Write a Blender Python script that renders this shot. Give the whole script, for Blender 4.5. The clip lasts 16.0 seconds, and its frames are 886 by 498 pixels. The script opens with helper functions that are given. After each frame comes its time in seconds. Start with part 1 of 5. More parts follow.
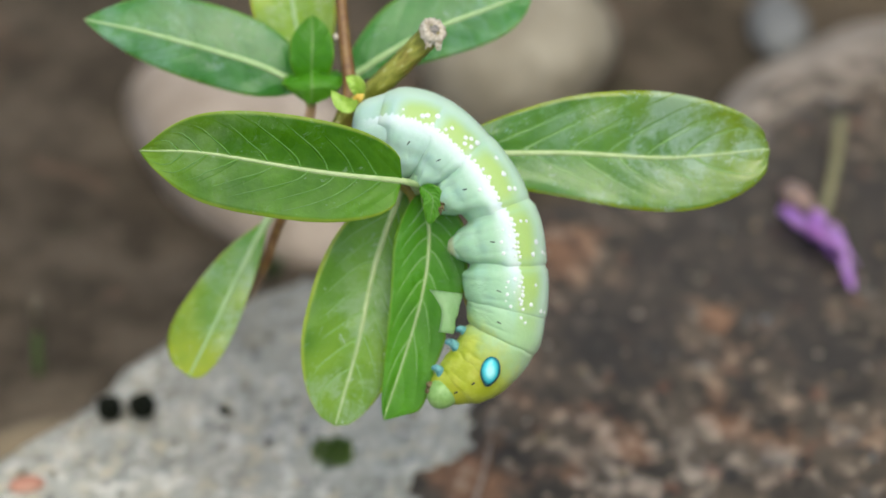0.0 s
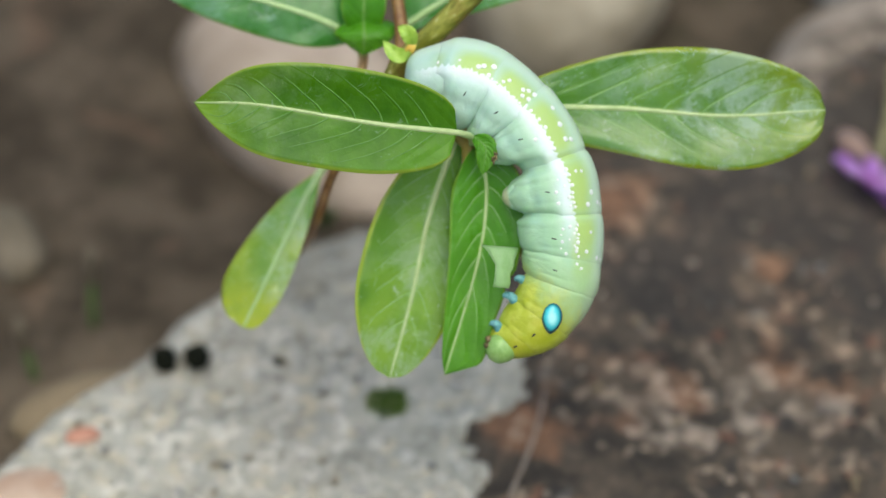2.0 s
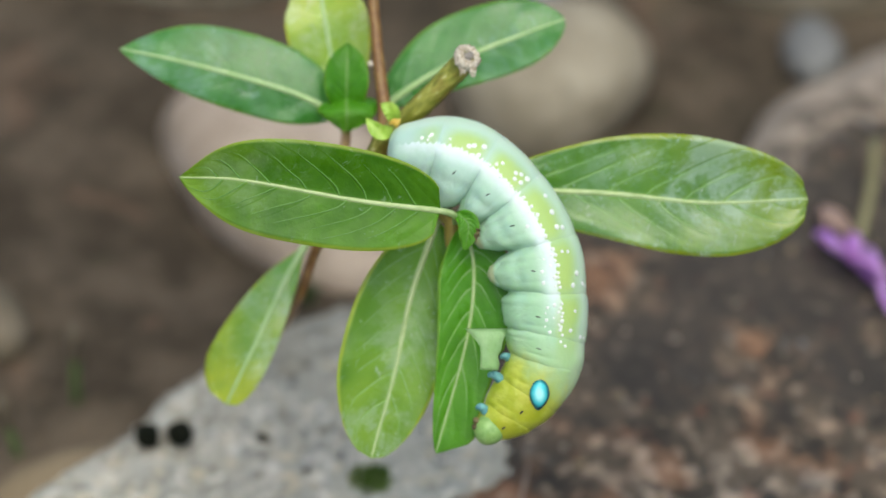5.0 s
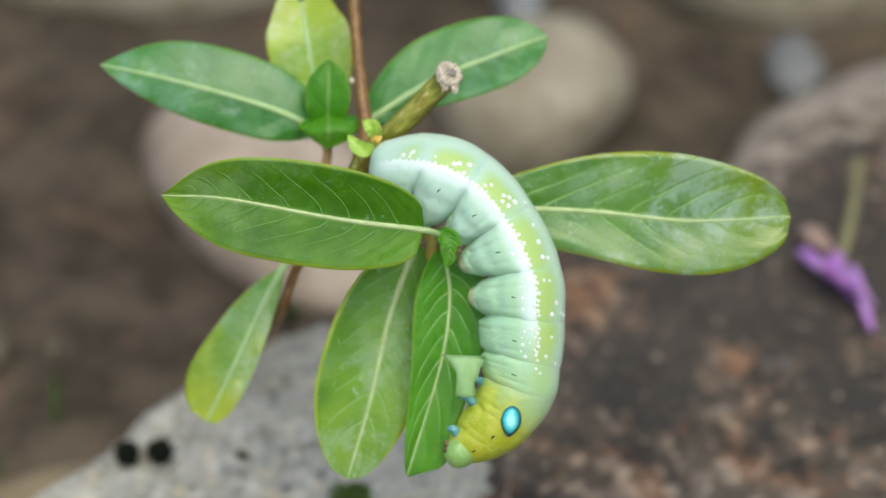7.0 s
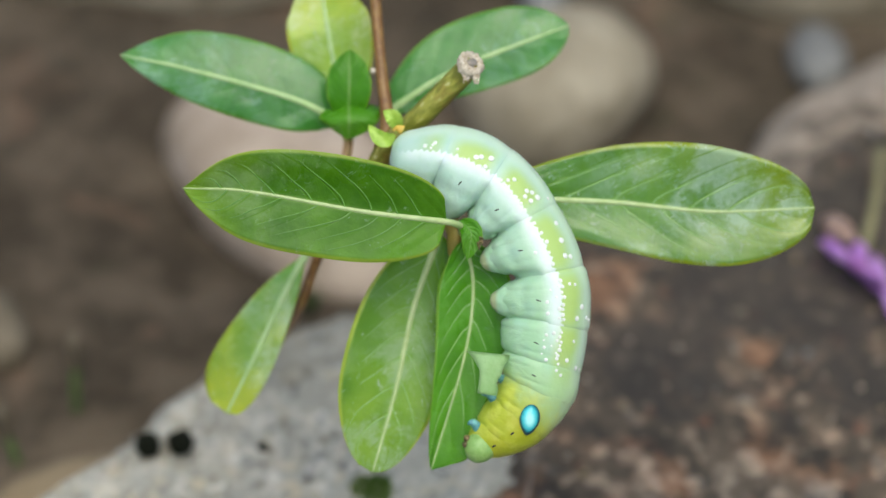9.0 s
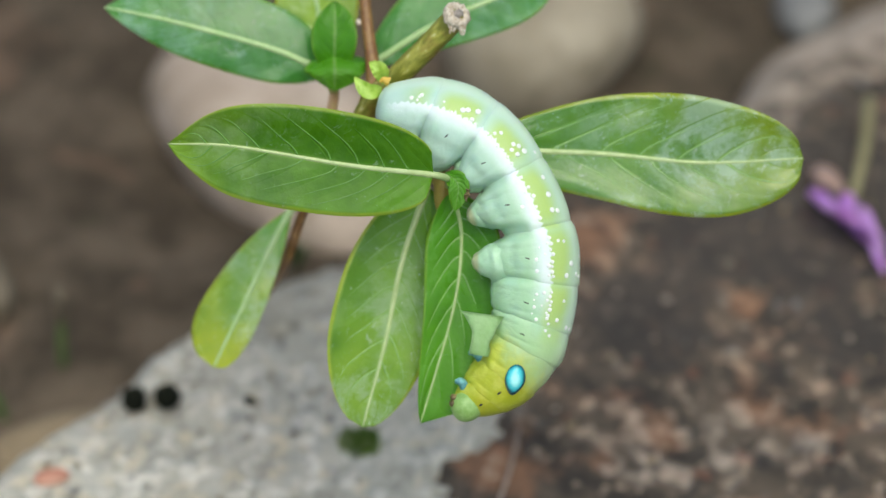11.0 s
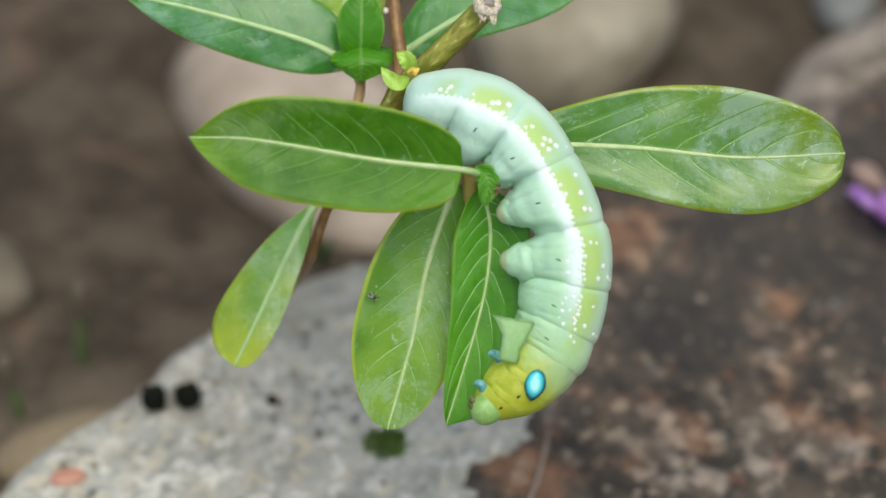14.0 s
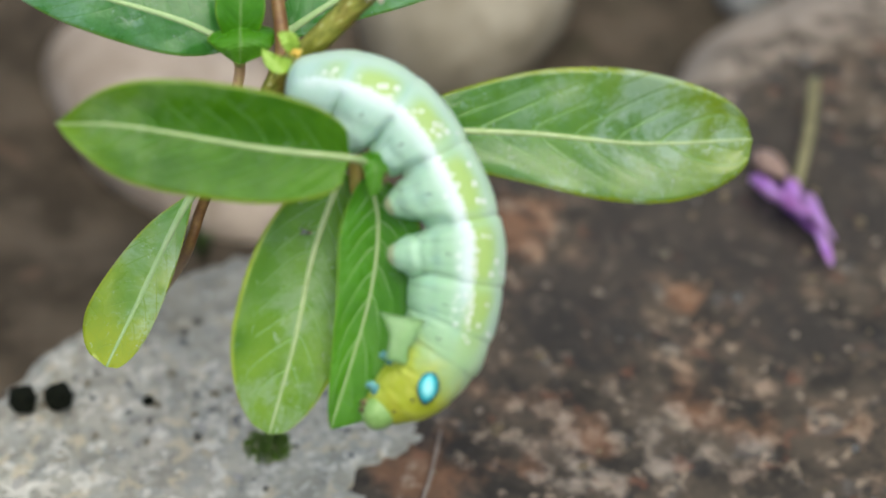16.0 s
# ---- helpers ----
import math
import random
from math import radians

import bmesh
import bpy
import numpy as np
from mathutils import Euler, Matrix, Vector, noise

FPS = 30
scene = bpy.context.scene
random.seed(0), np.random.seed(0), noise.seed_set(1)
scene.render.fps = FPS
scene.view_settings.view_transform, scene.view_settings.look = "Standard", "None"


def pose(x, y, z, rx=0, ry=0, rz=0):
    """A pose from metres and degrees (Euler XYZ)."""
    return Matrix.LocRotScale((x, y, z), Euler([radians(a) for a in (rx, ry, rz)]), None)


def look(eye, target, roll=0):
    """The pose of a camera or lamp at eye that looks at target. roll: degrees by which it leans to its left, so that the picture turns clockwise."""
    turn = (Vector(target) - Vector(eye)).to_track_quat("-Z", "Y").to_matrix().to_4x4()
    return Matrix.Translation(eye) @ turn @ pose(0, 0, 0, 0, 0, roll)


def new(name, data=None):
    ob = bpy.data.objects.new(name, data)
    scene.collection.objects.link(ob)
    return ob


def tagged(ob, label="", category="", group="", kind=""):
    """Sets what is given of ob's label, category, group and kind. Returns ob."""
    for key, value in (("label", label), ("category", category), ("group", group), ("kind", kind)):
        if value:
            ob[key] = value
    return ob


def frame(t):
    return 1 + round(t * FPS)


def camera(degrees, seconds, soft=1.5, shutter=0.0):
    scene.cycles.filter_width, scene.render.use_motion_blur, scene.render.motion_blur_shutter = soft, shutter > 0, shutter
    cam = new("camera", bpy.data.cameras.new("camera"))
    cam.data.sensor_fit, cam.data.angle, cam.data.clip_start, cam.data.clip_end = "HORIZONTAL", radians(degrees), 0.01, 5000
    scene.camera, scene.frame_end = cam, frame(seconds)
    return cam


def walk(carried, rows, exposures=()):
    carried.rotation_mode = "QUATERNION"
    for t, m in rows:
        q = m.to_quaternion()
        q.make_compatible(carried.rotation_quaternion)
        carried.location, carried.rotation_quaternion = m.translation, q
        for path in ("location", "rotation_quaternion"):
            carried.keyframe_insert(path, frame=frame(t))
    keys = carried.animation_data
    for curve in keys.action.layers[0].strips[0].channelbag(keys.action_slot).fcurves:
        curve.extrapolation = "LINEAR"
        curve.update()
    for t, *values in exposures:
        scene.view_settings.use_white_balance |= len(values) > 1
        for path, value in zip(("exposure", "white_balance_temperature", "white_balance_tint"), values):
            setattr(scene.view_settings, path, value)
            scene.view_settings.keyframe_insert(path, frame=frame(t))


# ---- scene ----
# ---- camera ----
# The plane of the shoot: x to the right, y away from the lens, z up along the picture of it; leaned so that the lens looks down at the ground.
PLANE = pose(0, 0, 0.09, -40, 0, 0)
REACH = 0.4446
cam = camera(20, 16.0, soft=1.5)
cam.data.dof.use_dof = True
cam.data.dof.focus_distance = 0.4305
cam.data.dof.aperture_fstop = 8.8
cam.data.dof.aperture_blades = 0

# seconds, distance from the plane in mm, degrees to the left, upwards and of lean
HELD = [
    (0, 445.52, -0.396, -0.993, 0.30),
    (0.5, 445.18, -0.558, -1.395, 0.11),
    (1, 445.00, -0.304, -1.796, 0.08),
    (1.5, 444.47, -0.098, -2.018, -0.01),
    (2, 444.94, 0.820, -2.139, -0.05),
    (2.5, 444.82, 1.104, -1.743, -0.19),
    (3, 444.80, 0.839, -0.727, -0.18),
    (3.2, 445.19, 0.742, -0.409, -0.06),
    (5.3, 446.33, 0.304, -0.392, -0.10),
    (5.5, 446.47, 0.132, -0.230, -0.04),
    (6, 446.06, -0.391, 0.147, 0.02),
    (6.5, 445.88, -0.326, 0.197, 0.01),
    (7, 444.60, 0.000, 0.000, 0.00),
    (7.5, 444.85, 0.192, -0.253, -0.05),
    (8, 444.55, 0.440, -0.166, 0.04),
    (10.5, 440.28, 0.405, -0.860, -0.24),
    (11, 440.45, 0.193, -1.301, -0.27),
    (11.5, 438.28, 0.012, -1.546, -0.21),
    (12, 438.87, -0.246, -1.660, -0.12),
    (12.5, 438.48, -0.292, -1.657, -0.29),
    (13, 438.75, -0.586, -1.751, -0.35),
    (13.5, 437.66, -0.019, -1.398, -0.32),
    (14, 425.89, 0.855, -1.418, 0.08),
    (14.5, 408.48, 0.391, -1.837, 0.60),
    (15, 406.82, 0.305, -1.950, 0.18),
    (15.5, 405.20, -0.477, -1.994, -0.03),
    (16, 400.90, -1.710, -1.668, 0.02),
]
walk(cam, [(t, PLANE @ pose(0, -d / 1000, 0, 90 + up, 0, left) @ pose(0, 0, 0, 0, 0, lean)) for t, d, left, up, lean in HELD],
     exposures=[(0, 0.15), (16, 0.15)])

# ---- light: bright overcast ----
world = bpy.data.worlds.new("overcast_sky")
scene.world = world
world.use_nodes = True
sky = world.node_tree.nodes.new("ShaderNodeTexSky")
sky.sky_type = "NISHITA"
sky.sun_disc = False
sky.sun_elevation, sky.sun_rotation = radians(68), radians(170)
sky.air_density, sky.dust_density, sky.ozone_density = 1.0, 4.0, 1.0
backing = world.node_tree.nodes["Background"]
backing.inputs["Strength"].default_value = 0.15
world.node_tree.links.new(sky.outputs[0], backing.inputs["Color"])
sun = new("sun", bpy.data.lights.new("sun", "SUN"))
sun.data.energy, sun.data.angle, sun.data.color = 1.5, radians(60), (0.905, 1.0, 0.83)
sun.matrix_world = look((0.12, -0.62, 1.6), (0, 0, 0))


# ---- materials ----
class Graph:
    """A node material under construction."""

    def __init__(self, name):
        self.mat = bpy.data.materials.new(name)
        self.mat.use_nodes = True
        self.tree = self.mat.node_tree
        self.bsdf = self.tree.nodes["Principled BSDF"]
        self.out = self.tree.nodes["Material Output"]

    def put(self, socket, value):
        if isinstance(value, bpy.types.NodeSocket):
            self.tree.links.new(value, socket)
        elif isinstance(value, (tuple, list)) and len(value) == 3 and socket.type == "RGBA":
            socket.default_value = (*value, 1)
        else:
            socket.default_value = value

    def math(self, op, a, b=0.0, c=None):
        n = self.tree.nodes.new("ShaderNodeMath")
        n.operation = op
        self.put(n.inputs[0], a), self.put(n.inputs[1], b)
        if c is not None:
            self.put(n.inputs[2], c)
        return n.outputs[0]

    def step(self, value, low, high):
        """0 below low, 1 above high, smooth between; low may lie above high."""
        n = self.tree.nodes.new("ShaderNodeMapRange")
        n.interpolation_type = "SMOOTHSTEP"
        flip = low > high
        self.put(n.inputs["Value"], value)
        self.put(n.inputs["From Min"], min(low, high)), self.put(n.inputs["From Max"], max(low, high))
        self.put(n.inputs["To Min"], 1.0 if flip else 0.0), self.put(n.inputs["To Max"], 0.0 if flip else 1.0)
        return n.outputs["Result"]

    def mix(self, share, a, b, blend="MIX"):
        n = self.tree.nodes.new("ShaderNodeMix")
        n.data_type, n.blend_type = "RGBA", blend
        self.put(n.inputs[0], share), self.put(n.inputs[6], a), self.put(n.inputs[7], b)
        return n.outputs[2]

    def coords(self, which="Object"):
        return self.tree.nodes.new("ShaderNodeTexCoord").outputs[which]

    def noise(self, scale, detail=4.0, rough=0.55, where=None, distortion=0.0):
        n = self.tree.nodes.new("ShaderNodeTexNoise")
        self.put(n.inputs["Vector"], where or self.coords())
        self.put(n.inputs["Scale"], scale), self.put(n.inputs["Detail"], detail)
        self.put(n.inputs["Roughness"], rough), self.put(n.inputs["Distortion"], distortion)
        return n.outputs["Fac"]

    def cells(self, scale, feature="F1", where=None):
        n = self.tree.nodes.new("ShaderNodeTexVoronoi")
        n.feature = feature
        self.put(n.inputs["Vector"], where or self.coords()), self.put(n.inputs["Scale"], scale)
        return n.outputs["Distance"]

    def uv(self):
        n = self.tree.nodes.new("ShaderNodeSeparateXYZ")
        self.put(n.inputs[0], self.coords("UV"))
        return n.outputs[0], n.outputs[1]

    def random(self):
        return self.tree.nodes.new("ShaderNodeObjectInfo").outputs["Random"]

    def bump(self, height, strength=0.3, distance=0.0005):
        n = self.tree.nodes.new("ShaderNodeBump")
        self.put(n.inputs["Height"], height)
        self.put(n.inputs["Strength"], strength), self.put(n.inputs["Distance"], distance)
        self.put(self.bsdf.inputs["Normal"], n.outputs[0])
        return n.outputs[0]

    def finish(self, color, rough=0.6, specular=0.5, soft=0.0, radius=0.002, tint=(1.0, 0.8, 0.5)):
        b = self.bsdf.inputs
        self.put(b["Base Color"], color), self.put(b["Roughness"], rough), self.put(b["Specular IOR Level"], specular)
        if soft:
            self.put(b["Subsurface Weight"], soft), self.put(b["Subsurface Scale"], radius)
            b["Subsurface Radius"].default_value = tint
        return self.mat

    def let_through(self, color, share, normal=None):
        """Light that shines through a thin sheet."""
        n = self.tree.nodes.new("ShaderNodeBsdfTranslucent")
        self.put(n.inputs["Color"], color)
        if normal is not None:
            self.put(n.inputs["Normal"], normal)
        m = self.tree.nodes.new("ShaderNodeMixShader")
        self.put(m.inputs[0], share)
        self.tree.links.new(self.bsdf.outputs[0], m.inputs[1])
        self.tree.links.new(n.outputs[0], m.inputs[2])
        self.tree.links.new(m.outputs[0], self.out.inputs["Surface"])


def leaf_material(name, deep, fresh, yellow, tips=0.0, ribs=9.0, rough=0.34, dust_sheen=0.25, shine=0.3, dust_sheen_tint=(0.36, 0.48, 0.27), gloss=0.3, painted=0.25, quilt=0.08, run=0.175):
    """A glossy leaf: side veins, mottling, a paler rim, a yellowing tip, dust marks and sky sheen painted as a pale
    film.
    """
    g = Graph(name)
    u, v = g.uv()
    d = g.math("MULTIPLY", g.math("ABSOLUTE", g.math("SUBTRACT", v, 0.5)), 2.0)
    wob, patch, grain = g.noise(90, 2, 0.5), g.noise(55, 3, 0.6), g.noise(420, 4, 0.6)
    bend = g.math("MULTIPLY", g.math("POWER", d, 1.35), run)
    side = g.math("MULTIPLY", g.math("GREATER_THAN", v, 0.5), 0.25)
    along = g.math("SUBTRACT", g.math("SUBTRACT", u, bend), 0.07)
    phase = g.math("ADD", g.math("SUBTRACT", g.math("MULTIPLY", along, ribs / 0.78), side), g.math("MULTIPLY", g.math("SUBTRACT", wob, 0.5), 0.25))
    line = g.math("SUBTRACT", 0.5, g.math("ABSOLUTE", g.math("SUBTRACT", g.math("FRACT", phase), 0.5)))
    thin = g.math("MULTIPLY", g.step(d, 0.85, 0.1), g.step(g.noise(130, 2, 0.5), 0.3, 0.6))
    vein = g.math("MULTIPLY", g.step(line, 0.06, 0.015), thin)
    pillow = g.math("MULTIPLY", g.step(line, 0.0, 0.42), g.step(d, 1.0, 0.6))
    net = g.step(g.cells(520, "DISTANCE_TO_EDGE"), 0.14, 0.0)
    color = g.mix(g.step(patch, 0.3, 0.72), deep, fresh)
    color = g.mix(g.math("MULTIPLY", g.step(grain, 0.4, 0.75), 0.3), color, fresh)
    rim = g.math("MULTIPLY", g.step(g.math("ADD", d, g.math("MULTIPLY", g.math("SUBTRACT", patch, 0.5), 0.08)), 0.90, 0.97), 0.7)
    reach = g.math("ADD", g.math("ADD", u, g.math("MULTIPLY", g.math("SUBTRACT", patch, 0.5), 1.3)), g.math("MULTIPLY", d, 0.12))
    tip = g.math("MULTIPLY", g.step(reach, 0.45, 1.2), tips)
    color = g.mix(g.math("MAXIMUM", rim, tip), color, yellow)
    color = g.mix(g.math("MULTIPLY", net, 0.12), color, fresh)
    color = g.mix(g.math("MULTIPLY", vein, painted), color, (0.24, 0.40, 0.1))
    color = g.mix(g.math("MULTIPLY", g.step(d, 0.09, 0.02), 0.5), color, (0.3, 0.44, 0.13))
    # Pale film: whitish residue and the sky's sheen, painted into the colour.
    film = g.math("MULTIPLY", g.math("MULTIPLY", g.step(g.noise(75, 6, 0.72, distortion=0.35), 0.45, 0.7), dust_sheen), g.math("MULTIPLY", g.step(u, 0.1, 0.75), g.step(line, 0.0, 0.08)))
    scratch = g.math("MULTIPLY", g.step(g.noise(330, 5, 0.8, distortion=0.9), 0.6, 0.68), dust_sheen)
    dusty_sheen = g.math("MINIMUM", g.math("ADD", film, g.math("MULTIPLY", scratch, 0.6)), 0.5)
    color = g.mix(dusty_sheen, color, dust_sheen_tint)
    mark = g.math("MULTIPLY", g.step(g.noise(300, 5, 0.85, distortion=1.2), 0.605, 0.67), g.math("MULTIPLY", dust_sheen, 0.8))
    color = g.mix(mark, color, (0.56, 0.66, 0.52))
    speck = g.step(g.cells(240), 0.06, 0.02)
    color = g.mix(g.math("MULTIPLY", speck, 0.3), color, (0.22, 0.26, 0.1))
    height = g.math("ADD", g.math("MULTIPLY", vein, -0.1), g.math("MULTIPLY", grain, 0.3))
    height = g.math("ADD", height, g.math("ADD", g.math("MULTIPLY", patch, 1.3), g.math("MULTIPLY", pillow, quilt)))
    buckle = g.noise(160, 3, 0.5, distortion=0.6)
    height = g.math("ADD", height, g.math("MULTIPLY", buckle, 0.5))
    normal = g.bump(height, 0.5, 0.0009)
    sheen = g.math("MULTIPLY", g.step(g.noise(110, 4, 0.6, distortion=0.5), 0.35, 0.65), 0.16)
    mat = g.finish(color, g.math("ADD", g.math("SUBTRACT", rough, sheen), g.math("MULTIPLY", dusty_sheen, 0.25)), gloss)
    g.let_through(g.mix(0.55, color, (0.33, 0.62, 0.02)), shine, normal)
    return mat


def plain_material(name, one, two, scale=300.0, rough=0.6, bump=0.2, depth=0.0004, soft=0.0, specular=0.5):
    """A natural surface of two mingled tones with fine grain."""
    g = Graph(name)
    a, b = g.noise(scale, 5, 0.6), g.noise(scale * 5, 3, 0.6)
    color = g.mix(g.step(g.math("ADD", g.math("MULTIPLY", a, 0.75), g.math("MULTIPLY", b, 0.25)), 0.35, 0.65), one, two)
    g.bump(g.math("ADD", a, g.math("MULTIPLY", b, 0.4)), bump, depth)
    return g.finish(color, rough, specular, soft)


def streaky_material():
    """Olive bark of the cut stem, streaked along its length."""
    g = Graph("stem_olive")
    m = g.tree.nodes.new("ShaderNodeMapping")
    g.put(m.inputs["Vector"], g.coords())
    m.vector_type = "TEXTURE"
    m.inputs["Rotation"].default_value = (0, radians(-42), 0)
    m.inputs["Scale"].default_value = (7.0, 1.0, 1.0)
    a, b, c = g.noise(900, 4, 0.6, m.outputs[0]), g.noise(230, 3, 0.6), g.noise(2600, 3, 0.6)
    color = g.mix(g.step(a, 0.36, 0.64), (0.15, 0.16, 0.015), (0.33, 0.33, 0.055))
    color = g.mix(g.math("MULTIPLY", g.step(b, 0.48, 0.66), 0.6), color, (0.24, 0.145, 0.03))
    color = g.mix(g.math("MULTIPLY", g.step(a, 0.62, 0.7), 0.7), color, (0.58, 0.56, 0.3))
    g.bump(g.math("ADD", a, g.math("MULTIPLY", c, 0.3)), 0.4, 0.0004)
    return g.finish(color, 0.4, 0.5)


def eye_material():
    """The eyespot: bright in the middle, deep teal towards its rim, by the distance from its own centre."""
    g = Graph("eyespot_blue")
    n = g.tree.nodes.new("ShaderNodeSeparateXYZ")
    g.put(n.inputs[0], g.coords())
    x, z = g.math("DIVIDE", n.outputs[0], 0.00172), g.math("DIVIDE", n.outputs[2], 0.0026)
    r = g.math("SQRT", g.math("ADD", g.math("MULTIPLY", x, x), g.math("MULTIPLY", z, z)))
    a = g.noise(900, 3, 0.6)
    r = g.math("ADD", r, g.math("MULTIPLY", g.math("SUBTRACT", a, 0.5), 0.25))
    color = g.mix(g.step(r, 1.0, 0.62), (0.004, 0.12, 0.17), (0.06, 0.60, 0.66))
    # The pale middle is its own cyan with a gloss highlight painted in.
    color = g.mix(g.step(r, 0.7, 0.15), color, (0.42, 0.92, 0.90))
    g.bump(a, 0.08, 0.0003)
    return g.finish(color, 0.18, 0.6)


def torn_material():
    """The pale inside of a torn leaf."""
    g = Graph("torn_leaf")
    a, b = g.noise(350, 4, 0.6), g.noise(1400, 3, 0.6)
    color = g.mix(g.step(a, 0.35, 0.65), (0.45, 0.69, 0.32), (0.55, 0.77, 0.43))
    normal = g.bump(g.math("ADD", a, g.math("MULTIPLY", b, 0.4)), 0.3, 0.0004)
    mat = g.finish(color, 0.45, 0.4)
    g.let_through((0.6, 0.85, 0.42), 0.1, normal)
    return mat


def foot_material():
    """Skin of the prolegs; u runs from the body to the brownish gripping pad."""
    g = Graph("proleg_skin")
    u, v = g.uv()
    a, b = g.noise(500, 4, 0.6), g.noise(1500, 3, 0.6)
    color = g.mix(g.step(a, 0.35, 0.65), (0.34, 0.57, 0.37), (0.41, 0.63, 0.44))
    color = g.mix(g.math("MULTIPLY", g.step(g.math("ADD", u, g.math("MULTIPLY", a, 0.12)), 0.86, 1.0), 0.75), color, (0.35, 0.34, 0.17))
    g.bump(g.math("ADD", a, b), 0.2, 0.0004)
    return g.finish(color, 0.42, 0.45, 0.2, 0.0008, (0.9, 1.0, 0.6))


def rock_material(name):
    """Weathered brown rock: dark, rusty and pale grains in patches. u: paler rear edge and patches, v: rust, or below 0
    darker patches.
    """
    g = Graph(name)
    u, v = g.uv()
    big, mid, small, fine = g.noise(14, 4, 0.6), g.noise(60, 5, 0.65), g.noise(150, 5, 0.65), g.noise(330, 5, 0.7)
    color = g.mix(g.step(mid, 0.38, 0.6), (0.034, 0.029, 0.023), (0.098, 0.076, 0.055))
    drift = g.math("ADD", g.math("MULTIPLY", big, 0.4), g.math("MULTIPLY", g.noise(75, 4, 0.6), 0.6))
    red = g.math("MULTIPLY", g.step(g.math("ADD", drift, g.math("MULTIPLY", g.math("MAXIMUM", v, 0.0), 0.13)), 0.54, 0.68), 0.62)
    color = g.mix(red, color, (0.30, 0.145, 0.075))
    pale = g.math("ADD", g.math("MULTIPLY", fine, 0.3), g.math("MULTIPLY", small, 0.7))
    zone = g.step(g.math("ADD", big, g.math("MULTIPLY", g.math("SUBTRACT", mid, 0.5), 0.5)), 0.4, 0.6)
    color = g.mix(g.math("MULTIPLY", g.step(pale, 0.51, 0.62), g.math("ADD", 0.15, g.math("MULTIPLY", zone, 0.5))), color, (0.37, 0.25, 0.165))
    color = g.mix(g.math("MULTIPLY", g.step(g.noise(190, 3, 0.6), 0.58, 0.67), 0.5), color, (0.48, 0.37, 0.27))
    color = g.mix(g.math("MULTIPLY", g.step(g.noise(115, 4, 0.6, distortion=0.6), 0.54, 0.66), 0.72), color, (0.03, 0.028, 0.026))
    color = g.mix(g.math("MULTIPLY", g.step(g.noise(95, 3, 0.6, distortion=0.4), 0.6, 0.72), 0.35), color, (0.18, 0.175, 0.165))
    color = g.mix(g.math("MULTIPLY", g.step(g.noise(140, 3, 0.6, distortion=0.3), 0.6, 0.72), 0.4), color, (0.27, 0.10, 0.055))
    # Paler where u is high: along the right rear edge and in two patches.
    paleness = g.math("MULTIPLY", g.step(g.math("ADD", u, g.math("ADD", g.math("MULTIPLY", g.math("SUBTRACT", mid, 0.5), 0.6), g.math("MULTIPLY", g.math("SUBTRACT", small, 0.5), 1.6))), 0.3, 0.8), 0.85)
    color = g.mix(paleness, color, (0.40, 0.33, 0.265))
    # Darker brown where v falls below 0, with ragged noise edges.
    darker = g.math("MULTIPLY", g.step(g.math("ADD", g.math("MULTIPLY", v, -1.0), g.math("MULTIPLY", g.math("SUBTRACT", g.noise(40, 4, 0.6), 0.5), 0.9)), 0.25, 0.75), 0.7)
    color = g.mix(darker, color, (0.048, 0.041, 0.035))
    g.bump(g.math("ADD", mid, g.math("MULTIPLY", fine, 0.5)), 0.8, 0.003)
    return g.finish(color, 0.88, 0.3)


